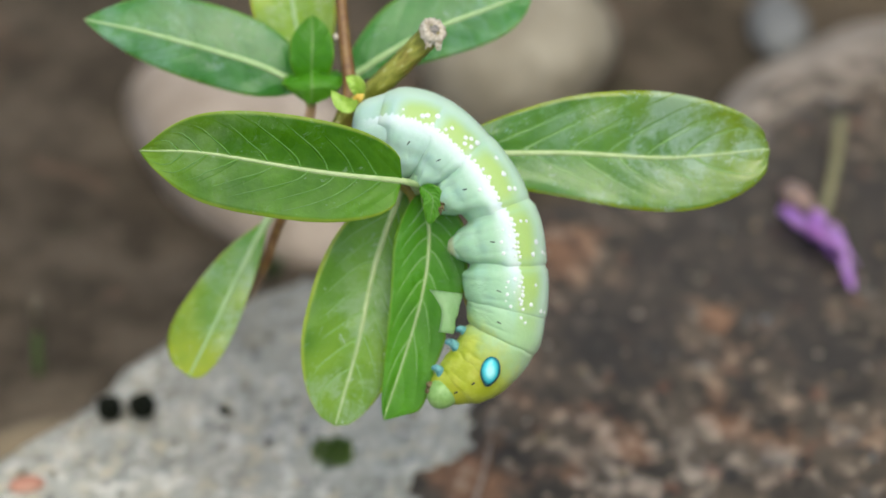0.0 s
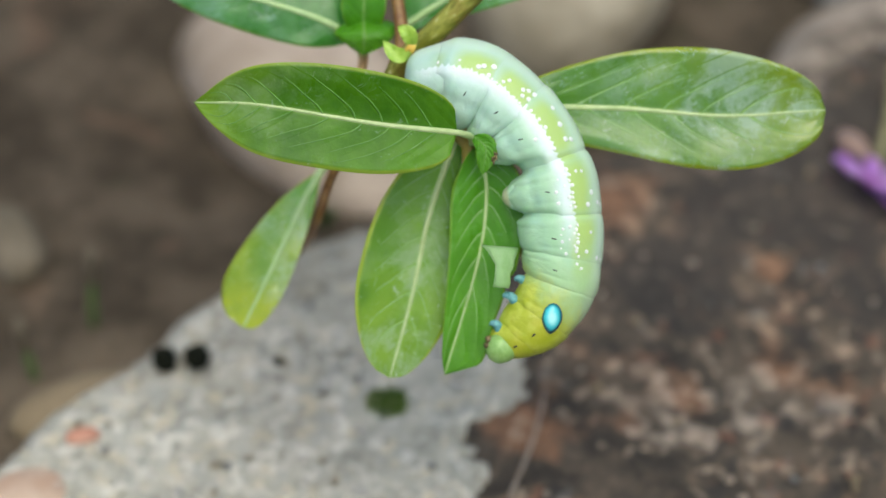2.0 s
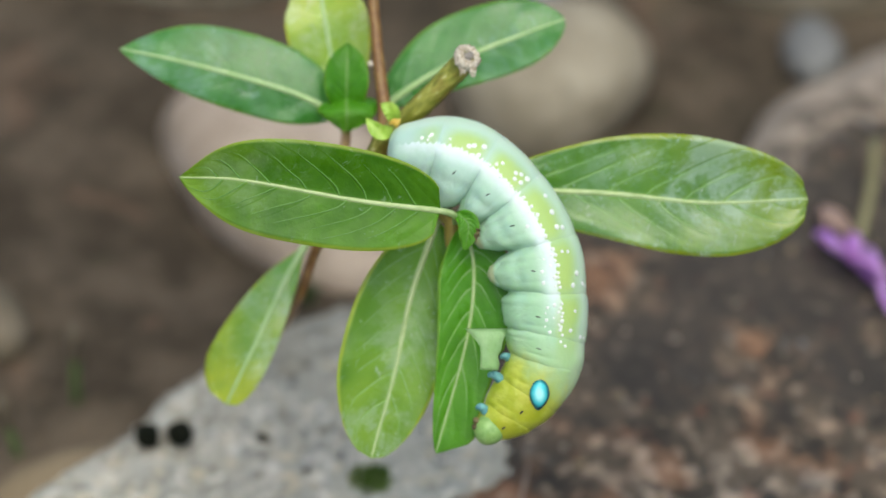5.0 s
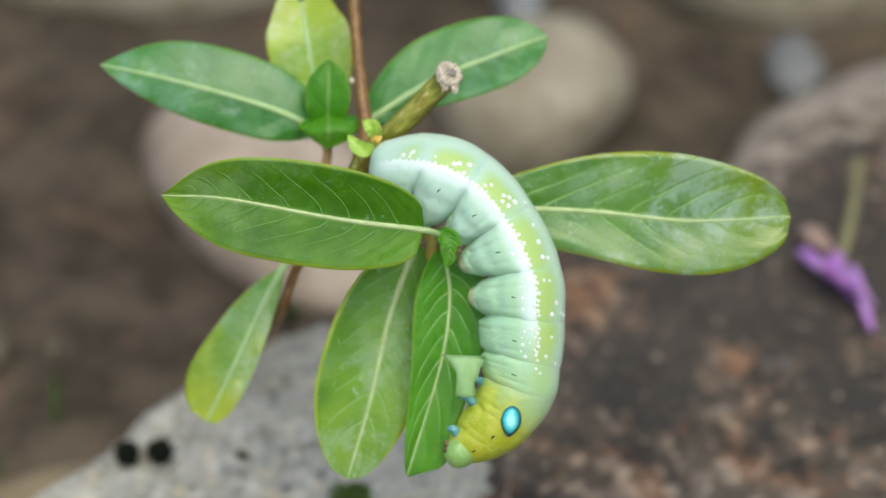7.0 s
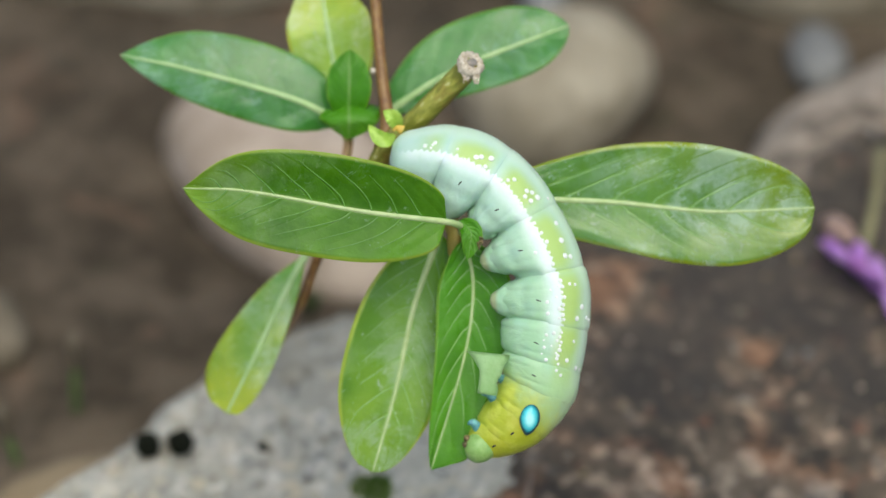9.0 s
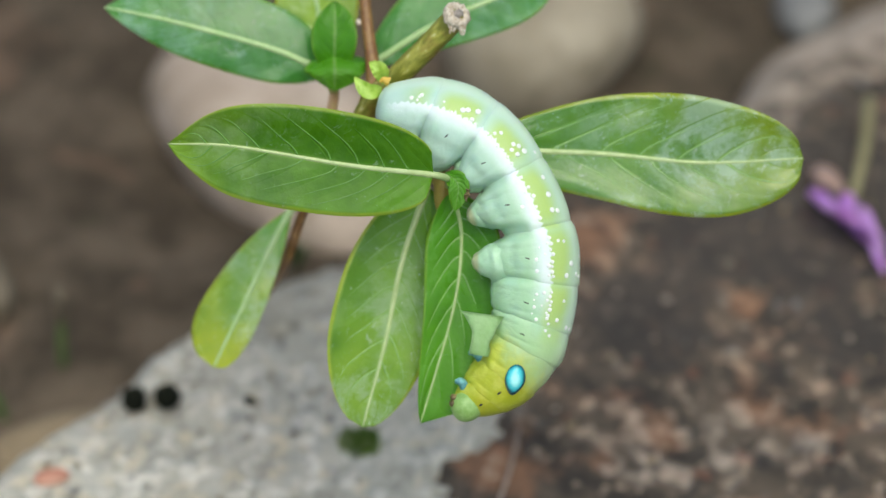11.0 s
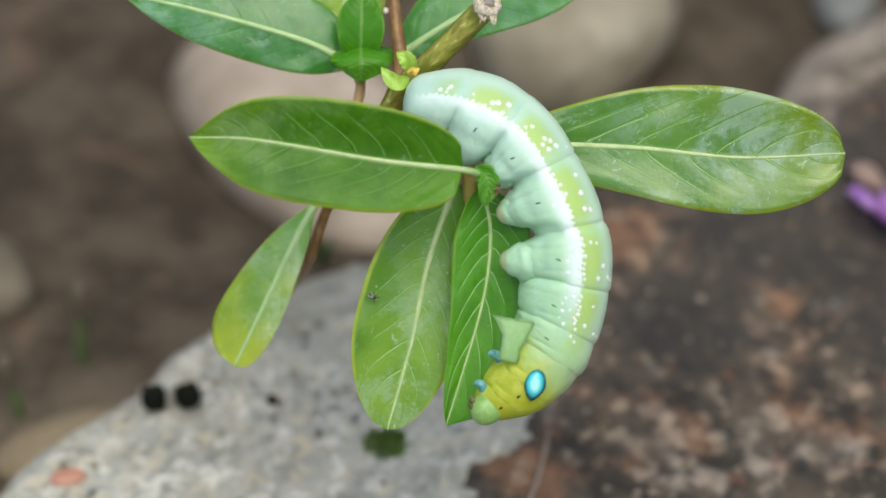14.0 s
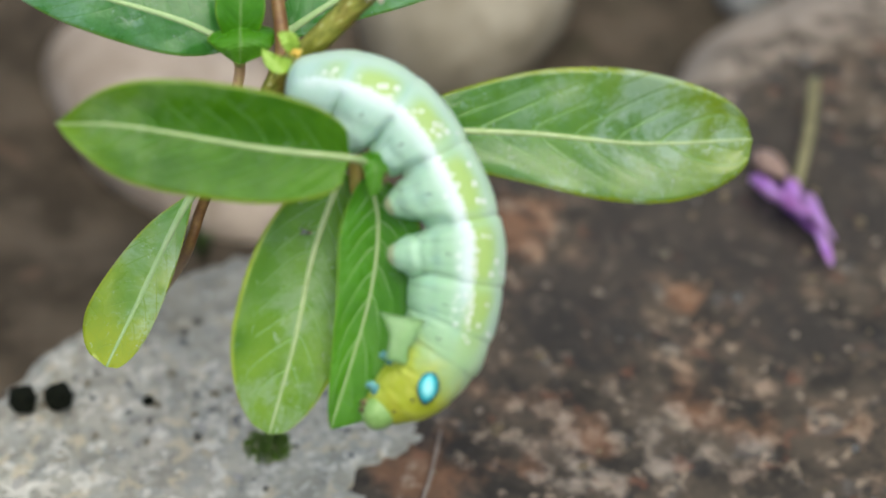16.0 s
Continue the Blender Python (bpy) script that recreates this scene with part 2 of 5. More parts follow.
def crust_material():
    """Pale gray mortar with sand grains, pits and stains."""
    g = Graph("gray_mortar")
    big, mid, fine = g.noise(22, 4, 0.6), g.noise(95, 5, 0.65), g.noise(420, 5, 0.7)
    color = g.mix(g.step(mid, 0.34, 0.62), (0.29, 0.282, 0.25), (0.48, 0.468, 0.42))
    color = g.mix(g.math("MULTIPLY", g.step(fine, 0.5, 0.66), 0.6), color, (0.58, 0.57, 0.54))
    color = g.mix(g.math("MULTIPLY", g.step(g.noise(210, 4, 0.6), 0.54, 0.62), 0.7), color, (0.62, 0.60, 0.56))
    color = g.mix(g.math("MULTIPLY", g.step(g.noise(185, 4, 0.65, distortion=0.5), 0.58, 0.66), 0.5), color, (0.17, 0.165, 0.15))
    color = g.mix(g.math("MULTIPLY", g.step(g.noise(150, 4, 0.6), 0.6, 0.68), 0.5), color, (0.16, 0.153, 0.145))
    color = g.mix(g.math("MULTIPLY", g.step(g.noise(70, 3, 0.6), 0.62, 0.72), 0.55), color, (0.48, 0.38, 0.24))
    color = g.mix(g.math("MULTIPLY", g.step(big, 0.52, 0.7), 0.4), color, (0.3, 0.27, 0.25))
    color = g.mix(g.math("MULTIPLY", g.step(g.noise(260, 3, 0.6), 0.53, 0.6), 0.6), color, (0.36, 0.37, 0.36))
    color = g.mix(g.math("MULTIPLY", g.step(g.noise(240, 3, 0.6, distortion=0.4), 0.56, 0.63), 0.6), color, (0.60, 0.52, 0.38))
    color = g.mix(g.math("MULTIPLY", g.step(g.noise(300, 3, 0.6, distortion=0.2), 0.56, 0.62), 0.7), color, (0.70, 0.69, 0.66))
    color = g.mix(g.math("MULTIPLY", g.step(g.noise(200, 3, 0.6, distortion=0.8), 0.6, 0.66), 0.55), color, (0.2, 0.2, 0.2))
    color = g.mix(1.0, color, (1.0, 0.98, 0.91), "MULTIPLY")
    # Darker brownish gray towards the rear edge, broken up by noise.
    rear_dark = g.step(g.math("ADD", g.uv()[0], g.math("MULTIPLY", g.math("SUBTRACT", g.noise(80, 4, 0.6), 0.5), 0.9)), 0.25, 0.9)
    color = g.mix(g.math("MULTIPLY", rear_dark, 0.6), color, (0.19, 0.178, 0.15))
    g.bump(g.math("ADD", mid, g.math("MULTIPLY", fine, 0.7)), 0.9, 0.002)
    return g.finish(color, 0.92, 0.25)


def soil_material():
    g = Graph("damp_soil")
    big, mid, fine = g.noise(9, 4, 0.6), g.noise(45, 5, 0.65), g.noise(260, 5, 0.7)
    color = g.mix(g.step(mid, 0.35, 0.65), (0.05, 0.038, 0.025), (0.125, 0.096, 0.067))
    color = g.mix(g.math("MULTIPLY", g.step(big, 0.48, 0.66), 0.65), color, (0.19, 0.145, 0.10))
    color = g.mix(g.math("MULTIPLY", g.step(g.noise(27, 3, 0.6, distortion=0.5), 0.6, 0.7), 0.5), color, (0.24, 0.15, 0.10))
    color = g.mix(g.math("MULTIPLY", g.step(g.noise(16, 3, 0.6, distortion=0.8), 0.55, 0.68), 0.65), color, (0.035, 0.03, 0.02))
    color = g.mix(g.math("MULTIPLY", g.step(g.noise(21, 3, 0.6), 0.6, 0.7), 0.4), color, (0.09, 0.11, 0.05))
    color = g.mix(g.math("MULTIPLY", g.step(fine, 0.56, 0.7), 0.5), color, (0.22, 0.17, 0.125))
    g.bump(g.math("ADD", mid, fine), 0.9, 0.004)
    return g.finish(color, 0.95, 0.2)


def stone_material(name, one, two):
    g = Graph(name)
    mid, fine = g.noise(35, 5, 0.6), g.noise(300, 5, 0.7)
    color = g.mix(g.step(mid, 0.35, 0.65), one, two)
    dark = tuple(c * k for c, k in zip(one, (0.55, 0.52, 0.45)))
    color = g.mix(g.math("MULTIPLY", g.step(g.noise(38, 4, 0.6, distortion=0.4), 0.5, 0.66), 0.7), color, dark)
    color = g.mix(g.math("MULTIPLY", g.step(fine, 0.55, 0.7), 0.35), color, (0.12, 0.1, 0.085))
    g.bump(g.math("ADD", mid, g.math("MULTIPLY", fine, 0.5)), 0.6, 0.002)
    return g.finish(color, 0.85, 0.3)


def skin_material():
    """The caterpillar's skin. u counts the rings from the tail, v runs from the back (0) to the belly (1)."""
    g = Graph("caterpillar_skin")
    s, v = g.uv()
    mottle, fine, wide = g.noise(330, 4, 0.6), g.noise(1500, 3, 0.6), g.noise(120, 3, 0.55)
    ring = g.math("ABSOLUTE", g.math("SUBTRACT", g.math("FRACT", s), 0.5))
    rear, fore = (0.46, 0.65, 0.57), (0.35, 0.58, 0.35)
    mint = g.mix(g.step(s, 0.5, 5.5), rear, fore)
    color = g.mix(g.math("MULTIPLY", g.step(mottle, 0.3, 0.75), 0.35), mint, (0.46, 0.66, 0.52))
    color = g.mix(g.math("MULTIPLY", g.step(g.noise(190, 3, 0.6), 0.45, 0.65), 0.3), color, (0.30, 0.56, 0.47))
    color = g.mix(g.math("MULTIPLY", g.step(v, 0.34, 0.12), 0.7), color, (0.61, 0.76, 0.58))
    low_by = g.math("ADD", 0.012, g.math("MULTIPLY", g.step(s, 5.0, 2.2), 0.034))
    w = g.math("SUBTRACT", v, low_by)
    ragged = g.math("ADD", w, g.math("MULTIPLY", g.math("SUBTRACT", wide, 0.5), 0.14))
    band = g.math("MULTIPLY", g.step(ragged, 0.16, 0.30), g.step(ragged, 0.47, 0.38))
    patchy = g.mix(g.step(s, 2.6, 3.4), g.step(ring, 0.52, 0.2), g.step(ring, 0.8, 0.3))
    band = g.math("MULTIPLY", band, g.math("MULTIPLY", patchy, g.math("MULTIPLY", g.step(s, 7.4, 5.2), g.step(s, 0.3, 1.0))))
    color = g.mix(g.math("MULTIPLY", band, 0.85), color, (0.42, 0.58, 0.13))
    teeth = g.math("MULTIPLY", g.math("ABSOLUTE", g.math("SUBTRACT", g.math("FRACT", g.math("MULTIPLY", s, 9.0)), 0.5)), 0.045)
    low = g.math("ADD", g.math("ADD", w, g.math("MULTIPLY", g.math("SUBTRACT", g.noise(700, 2), 0.5), 0.07)), teeth)
    soft_edge = g.math("ADD", v, g.math("MULTIPLY", g.math("SUBTRACT", mottle, 0.5), 0.09))
    stripe = g.math("MULTIPLY", g.step(low, 0.378, 0.400), g.step(soft_edge, 0.56, 0.43))
    stripe = g.math("MULTIPLY", stripe, g.math("MULTIPLY", g.step(s, 6.1, 4.6), g.step(s, 0.05, 0.5)))
    color = g.mix(g.math("MULTIPLY", stripe, 0.86), color, (0.76, 0.85, 0.87))
    near = g.math("ADD", s, g.math("MULTIPLY", g.math("SUBTRACT", mottle, 0.5), 1.3))
    color = g.mix(g.math("MULTIPLY", g.step(near, 5.4, 7.2), 0.55), color, (0.40, 0.57, 0.24))
    back = g.step(g.math("ADD", near, g.math("MULTIPLY", v, 1.0)), 7.2, 8.4)
    ochre = g.mix(g.step(mottle, 0.35, 0.7), (0.38, 0.44, 0.026), (0.49, 0.55, 0.085))
    ochre = g.mix(g.math("MULTIPLY", g.step(wide, 0.5, 0.7), 0.35), ochre, (0.44, 0.40, 0.02))
    color = g.mix(back, color, ochre)
    folds = g.tree.nodes.new("ShaderNodeCombineXYZ")
    g.put(folds.inputs[0], g.math("MULTIPLY", s, 4.5)), g.put(folds.inputs[1], g.math("MULTIPLY", v, 7.0))
    wrinkle = g.noise(1.0, 3, 0.6, folds.outputs[0], 0.8)
    crease = g.noise(520, 3, 0.5, distortion=1.5)
    height = g.math("ADD", g.math("MULTIPLY", mottle, 0.6), g.math("MULTIPLY", fine, 0.3))
    height = g.math("ADD", height, g.math("MULTIPLY", g.math("MULTIPLY", crease, g.step(v, 0.5, 0.8)), 0.4))
    height = g.math("ADD", height, g.math("MULTIPLY", g.math("MULTIPLY", wrinkle, g.step(v, 0.48, 0.75)), 1.0))
    g.bump(height, 0.32, 0.0006)
    return g.finish(color, 0.38, 0.45, 0.4, 0.0011, (0.9, 1.0, 0.6))


LEAF = leaf_material("leaf_green", (0.036, 0.145, 0.004), (0.115, 0.305, 0.012), (0.36, 0.46, 0.05), 0.3, 8, 0.38, 0.35, gloss=0.24, painted=0.06, quilt=0.1, run=0.22)
LEAF_DUSTY = leaf_material("leaf_dusty_green", (0.056, 0.20, 0.008), (0.145, 0.345, 0.024), (0.56, 0.64, 0.085), 0.22, 7, 0.36, 0.95, dust_sheen_tint=(0.40, 0.54, 0.34), gloss=0.35, painted=0.08, quilt=0.08, run=0.26)
LEAF_DEEP = leaf_material("leaf_deep_green", (0.045, 0.205, 0.006), (0.095, 0.34, 0.014), (0.2, 0.36, 0.03), 0.15, 7, 0.38, 0.12, painted=0.08, quilt=0.13, run=0.28)
LEAF_RIPE = leaf_material("leaf_yellowing_green", (0.05, 0.19, 0.009), (0.115, 0.30, 0.02), (0.40, 0.44, 0.02), 0.45, 6, 0.31, 1.0, dust_sheen_tint=(0.47, 0.64, 0.53), gloss=0.72, painted=0.16, quilt=0.1, run=0.36)
LEAF_BACK = leaf_material("leaf_bluish_green", (0.032, 0.195, 0.024), (0.088, 0.325, 0.055), (0.22, 0.40, 0.06), 0.0, 9, 0.36, 0.55, dust_sheen_tint=(0.36, 0.58, 0.46), gloss=0.7, painted=0.15, quilt=0.04)
LEAF_PALE = leaf_material("leaf_pale_green", (0.25, 0.47, 0.035), (0.42, 0.61, 0.11), (0.58, 0.56, 0.03), 0.6, 7, 0.3, 1.0, dust_sheen_tint=(0.68, 0.76, 0.48), gloss=0.6, painted=0.2, quilt=0.1)
LEAF_TIP = leaf_material("leaf_yellow_tipped", (0.075, 0.27, 0.018), (0.165, 0.40, 0.05), (0.52, 0.56, 0.02), 0.8, 7, 0.3, 1.0, dust_sheen_tint=(0.50, 0.68, 0.46), gloss=0.8, quilt=0.06)
TORN = torn_material()
BUD = plain_material("bud_leaf", (0.27, 0.46, 0.045), (0.40, 0.58, 0.10), 500, 0.4, 0.2)
VEIN = plain_material("leaf_vein", (0.095, 0.255, 0.025), (0.15, 0.32, 0.06), 500, 0.34, 0.1)
VEIN_MID = plain_material("leaf_vein_mid", (0.19, 0.38, 0.08), (0.27, 0.46, 0.14), 500, 0.36, 0.1)
RIB_SOFT = plain_material("leaf_rib_green", (0.36, 0.54, 0.22), (0.46, 0.61, 0.30), 400, 0.55, 0.1, specular=0.3)
RIB = plain_material("leaf_rib", (0.36, 0.48, 0.19), (0.47, 0.58, 0.28), 400, 0.42, 0.15)
STEM_RED = plain_material("stem_reddish", (0.17, 0.075, 0.025), (0.27, 0.15, 0.045), 500, 0.45, 0.25)
STEM_PINK = plain_material("stem_pinkish", (0.60, 0.34, 0.22), (0.58, 0.46, 0.2), 260, 0.5, 0.2, soft=0.2)
STEM_OLIVE = streaky_material()
STEM_YELLOW = plain_material("stem_yellowish", (0.30, 0.2, 0.03), (0.36, 0.3, 0.06), 400, 0.45, 0.25)
STEM_PALE = plain_material("stem_yellow_green", (0.40, 0.46, 0.09), (0.52, 0.55, 0.16), 400, 0.45, 0.2)
PITH = plain_material("dry_pith", (0.40, 0.31, 0.20), (0.80, 0.73, 0.62), 1600, 0.85, 0.6, 0.0006)
PITH_DARK = plain_material("pith_hollow", (0.16, 0.14, 0.12), (0.4, 0.36, 0.32), 2500, 0.9, 0.6)
SKIN = skin_material()
FOOT = foot_material()
MOUTH = plain_material("mouthpart_brown", (0.05, 0.04, 0.015), (0.2, 0.15, 0.06), 900, 0.4, 0.3)
HEAD = plain_material("head_green", (0.20, 0.37, 0.085), (0.28, 0.46, 0.15), 900, 0.35, 0.15, soft=0.3)
SPOT = plain_material("white_spot", (0.74, 0.79, 0.74), (0.82, 0.85, 0.8), 900, 0.4, 0.05)
DARK = plain_material("dark_mark", (0.02, 0.025, 0.02), (0.05, 0.05, 0.04), 900, 0.5, 0.1)
EYE_RIM = plain_material("eyespot_rim", (0.004, 0.03, 0.04), (0.02, 0.11, 0.13), 900, 0.3, 0.1)
EYE = eye_material()
WING = plain_material("fly_wing", (0.14, 0.145, 0.12), (0.22, 0.23, 0.2), 900, 0.25, 0.1)
LEG = plain_material("leg_teal", (0.05, 0.2, 0.22), (0.2, 0.48, 0.5), 900, 0.3, 0.1)
HORN = plain_material("horn_orange", (0.62, 0.38, 0.05), (0.7, 0.5, 0.1), 700, 0.4, 0.1, soft=0.3)
ROCK = rock_material("brown_rock")
CRUST = crust_material()
SOIL = soil_material()
BEIGE = stone_material("beige_stone", (0.235, 0.20, 0.14), (0.36, 0.315, 0.235))
PINKISH = stone_material("pinkish_stone", (0.33, 0.26, 0.20), (0.47, 0.385, 0.31))
PALE_PEBBLE = stone_material("pale_pebble", (0.135, 0.135, 0.132), (0.21, 0.21, 0.205))
BLUISH = stone_material("bluish_stone", (0.17, 0.175, 0.175), (0.26, 0.265, 0.265))
TAN = stone_material("tan_stone", (0.2, 0.15, 0.09), (0.32, 0.25, 0.16))
DULL = stone_material("dull_brown_stone", (0.11, 0.09, 0.06), (0.17, 0.14, 0.1))
BRICK_PALE = stone_material("brick_weathered", (0.42, 0.28, 0.2), (0.62, 0.5, 0.4))
BRICK = stone_material("brick_red", (0.42, 0.17, 0.11), (0.52, 0.3, 0.22))
PALE_GRAIN = stone_material("pale_grain", (0.5, 0.48, 0.44), (0.66, 0.64, 0.6))
DARK_GRAIN = stone_material("dark_grain", (0.12, 0.11, 0.095), (0.2, 0.185, 0.16))
MOSS = plain_material("moss_green", (0.04, 0.085, 0.01), (0.10, 0.17, 0.02), 700, 0.8, 0.5)
PELLET = plain_material("pellet_black", (0.003, 0.004, 0.002), (0.012, 0.014, 0.007), 900, 0.95, 0.9, 0.0009, specular=0.15)
PETAL = plain_material("petal_violet", (0.60, 0.25, 0.78), (0.82, 0.52, 0.94), 160, 0.5, 0.3, soft=0.2)
PETAL_DEEP = plain_material("petal_magenta", (0.46, 0.16, 0.54), (0.60, 0.3, 0.72), 200, 0.5, 0.3, soft=0.2)
WITHERED = plain_material("petal_withered", (0.48, 0.32, 0.26), (0.62, 0.46, 0.40), 250, 0.7, 0.3)
STRAW = plain_material("dry_stalk", (0.17, 0.15, 0.07), (0.27, 0.245, 0.12), 350, 0.6, 0.3)
TWIG = plain_material("pale_twig", (0.26, 0.2, 0.15), (0.4, 0.33, 0.27), 350, 0.7, 0.3)
GRASS = plain_material("grass_blade", (0.06, 0.11, 0.03), (0.11, 0.17, 0.05), 350, 0.5, 0.2)


# ---- making ----
BASES = {}


def at(x, z, y=0.0):
    """A place in the plane's space from mm as seen against the plane, y mm behind it."""
    k = 1 + y / (REACH * 1000)
    return Vector((x * k, y, z * k)) / 1000


def on_ground(x, z, h=0.0):
    """Where the line from the lens through x, z mm on the plane meets the height h (metres)."""
    eye, p = PLANE @ Vector((0, -REACH, 0)), PLANE @ at(x, z)
    return eye + (p - eye) * ((h - eye.z) / (p.z - eye.z))


def thing(name, base, label, category, group="", kind=""):
    """An Empty in the plane's space that carries parts."""
    ob = new(name)
    ob.empty_display_size = 0.005
    ob.matrix_basis = PLANE @ Matrix.Translation(base)
    BASES[ob.name] = Vector(base)
    return tagged(ob, label, category, group, kind)


def part(name, bm, material, parent, label="", pivot=None):
    """Links a bmesh, drawn in the plane's space, as ONE mesh under a thing or a part; pivot is its origin there."""
    base = BASES[parent.name]
    pivot = Vector(pivot) if pivot is not None else base.copy()
    bmesh.ops.translate(bm, verts=bm.verts, vec=-pivot)
    for f in bm.faces:
        f.smooth = True
    me = bpy.data.meshes.new(name)
    bm.to_mesh(me), bm.free()
    me.materials.append(material)
    ob = new(name, me)
    ob.parent = parent
    ob.location = pivot - base
    BASES[ob.name] = pivot
    if label:
        tagged(ob, label)
    return ob


def solid(name, bm, material, m, label, category, group="", kind="", smooth=True):
    """One mesh that is a thing by itself, at the pose m in the world."""
    for f in bm.faces:
        f.smooth = smooth
    me = bpy.data.meshes.new(name)
    bm.to_mesh(me), bm.free()
    me.materials.append(material)
    ob = new(name, me)
    ob.matrix_basis = m
    return tagged(ob, label, category, group, kind)


def spline(points, t):
    """Catmull-Rom through rows of numbers; t from 0 to len - 1, run on straight past the ends."""
    p = np.asarray(points, float)
    n = len(p)
    i = int(min(max(math.floor(t), 0), n - 2))
    u = t - i
    a = p[i - 1] if i > 0 else 2 * p[i] - p[i + 1]
    d = p[i + 2] if i + 2 < n else 2 * p[i + 1] - p[i]
    b, c = p[i], p[i + 1]
    if u < 0:
        return b + (c - a) / 2 * u
    if u > 1:
        return c + (d - b) / 2 * (u - 1)
    return 0.5 * (2 * b + (c - a) * u + (2 * a - 5 * b + 4 * c - d) * u * u + (3 * b - a - 3 * c + d) * u ** 3)


def tube(points, radii, sides=12, per=6, rough=0.0, ends=True):
    """A bent tapered rod through places in metres."""
    bm = bmesh.new()
    n = (len(points) - 1) * per + 1
    last, rings = None, []
    for k in range(n):
        t = k / per
        c = Vector(spline(points, t))
        ahead = (Vector(spline(points, t + 0.02)) - Vector(spline(points, t - 0.02))).normalized()
        side = (last or Vector((0.31, 0.9, 0.29)))
        side = (side - ahead * side.dot(ahead)).normalized()
        last = side
        up = ahead.cross(side)
        r = float(spline([[v] for v in radii], t)[0])
        row = []
        for j in range(sides):
            a = 2 * math.pi * j / sides
            q = c + (side * math.cos(a) + up * math.sin(a)) * r
            row.append(bm.verts.new(q + (side * math.cos(a) + up * math.sin(a)) * r * rough * noise.noise(q * 900)))
        rings.append(row)
    for a, b in zip(rings, rings[1:]):
        for j in range(sides):
            bm.faces.new((a[j], a[(j + 1) % sides], b[(j + 1) % sides], b[j]))
    if ends:
        bm.faces.new(rings[0][::-1]), bm.faces.new(rings[-1])
    bmesh.ops.recalc_face_normals(bm, faces=bm.faces)
    return bm


def ball(center, axes, sizes, rings=12, sides=16, wobble=0.0, seed=0.0, scale=300.0):
    """An uneven rounded body; axes: three directions, sizes: its half lengths along them."""
    bm = bmesh.new()
    bmesh.ops.create_uvsphere(bm, u_segments=sides, v_segments=rings, radius=1)
    for v in bm.verts:
        p = v.co.copy()
        q = axes[0] * p.x * sizes[0] + axes[1] * p.y * sizes[1] + axes[2] * p.z * sizes[2]
        k = 1 + wobble * noise.noise(q * scale + Vector((seed, seed * 1.7, -seed)))
        v.co = center + q * k
    return bm


XYZ = (Vector((1, 0, 0)), Vector((0, 1, 0)), Vector((0, 0, 1)))


# ---- the ground: soil, rock, mortar ----
EDGE = [(-400, -60), (-160, -42), (-118, -11.5), (-101, 5.5), (-91, 21), (-82, 33), (-66, 52.5), (-57, 64.5), (-40, 79), (-26, 82), (-8, 84), (12, 98), (30, 112), (50, 121),
        (63, 137), (72, 153), (76, 162), (80, 170), (88, 180), (98, 187), (116, 197), (141, 206), (200, 214), (400, 190)]


def between(rows, x):
    return float(np.interp(x, [r[0] for r in rows], [r[1] for r in rows]))


def edge_distance(x, y):
    """mm inside (+) or outside (-) the rock's rear edge, roughly square to it."""
    jag = 3.5 * noise.noise(Vector((x * 0.06, y * 0.06, 3))) + 1.5 * noise.noise(Vector((x * 0.25, y * 0.25, 7)))
    return (between(EDGE, x) - y) * 0.72 + jag


def rock_height(x, y):
    d = edge_distance(x, y)
    round_ = 7.0 + 15.0 * min(max((x - 20) / 60, 0), 1)
    z = 0.0
    if d < round_:
        k = (round_ - d) / round_
        z -= round_ * 0.55 * k * k if k < 1.35 else round_ * (1.0 + (k - 1.35) * 1.9)
    z = max(z, -46)
    rim = min(min(x + 325, 325 - x) / 60, (y + 185) / 50)
    if rim < 1:
        z = max(z - 52 * (1 - rim) ** 2, -60)
    p = Vector((x * 0.02, y * 0.02, 0))
    z += 2.6 * noise.noise(p) + 1.2 * noise.noise(p * 3.1) + 0.55 * noise.noise(p * 9) + 0.28 * noise.noise(p * 27)
    return z, d


def sheet(x0, x1, y0, y1, cell, height):
    bm = bmesh.new()
    uv = bm.loops.layers.uv.new("UVMap")
    nx, ny = int((x1 - x0) / cell) + 1, int((y1 - y0) / cell) + 1
    grid, mark = [], {}
    for j in range(ny):
        row = []
        for i in range(nx):
            x, y = x0 + i * cell, y0 + j * cell
            z, u = height(x, y)
            v = bm.verts.new((x / 1000, y / 1000, z / 1000))
            mark[v] = u
            row.append(v)
        grid.append(row)
    for a, b in zip(grid, grid[1:]):
        for i in range(nx - 1):
            f = bm.faces.new((a[i], a[i + 1], b[i + 1], b[i]))
            for loop in f.loops:
                loop[uv].uv = mark[loop.vert]
    return bm


# Darker patches of the rock: centre and half widths in mm.
DARK_AREAS = ((46, 74, 19, 30), (86, 58, 15, 14), (92, 100, 22, 30), (70, 88, 14, 16))
RUST = ((1.6, 9, 21, 90), (0.9, 17, 16, 60), (1.0, 33, 37, 60), (0.8, 34, 20, 60), (1.1, 44, 29, 60), (2.4, 64, 69, 40), (1.6, 96, 70, 60), (0.9, 70, 40, 300), (1.7, 32, 91, 180))


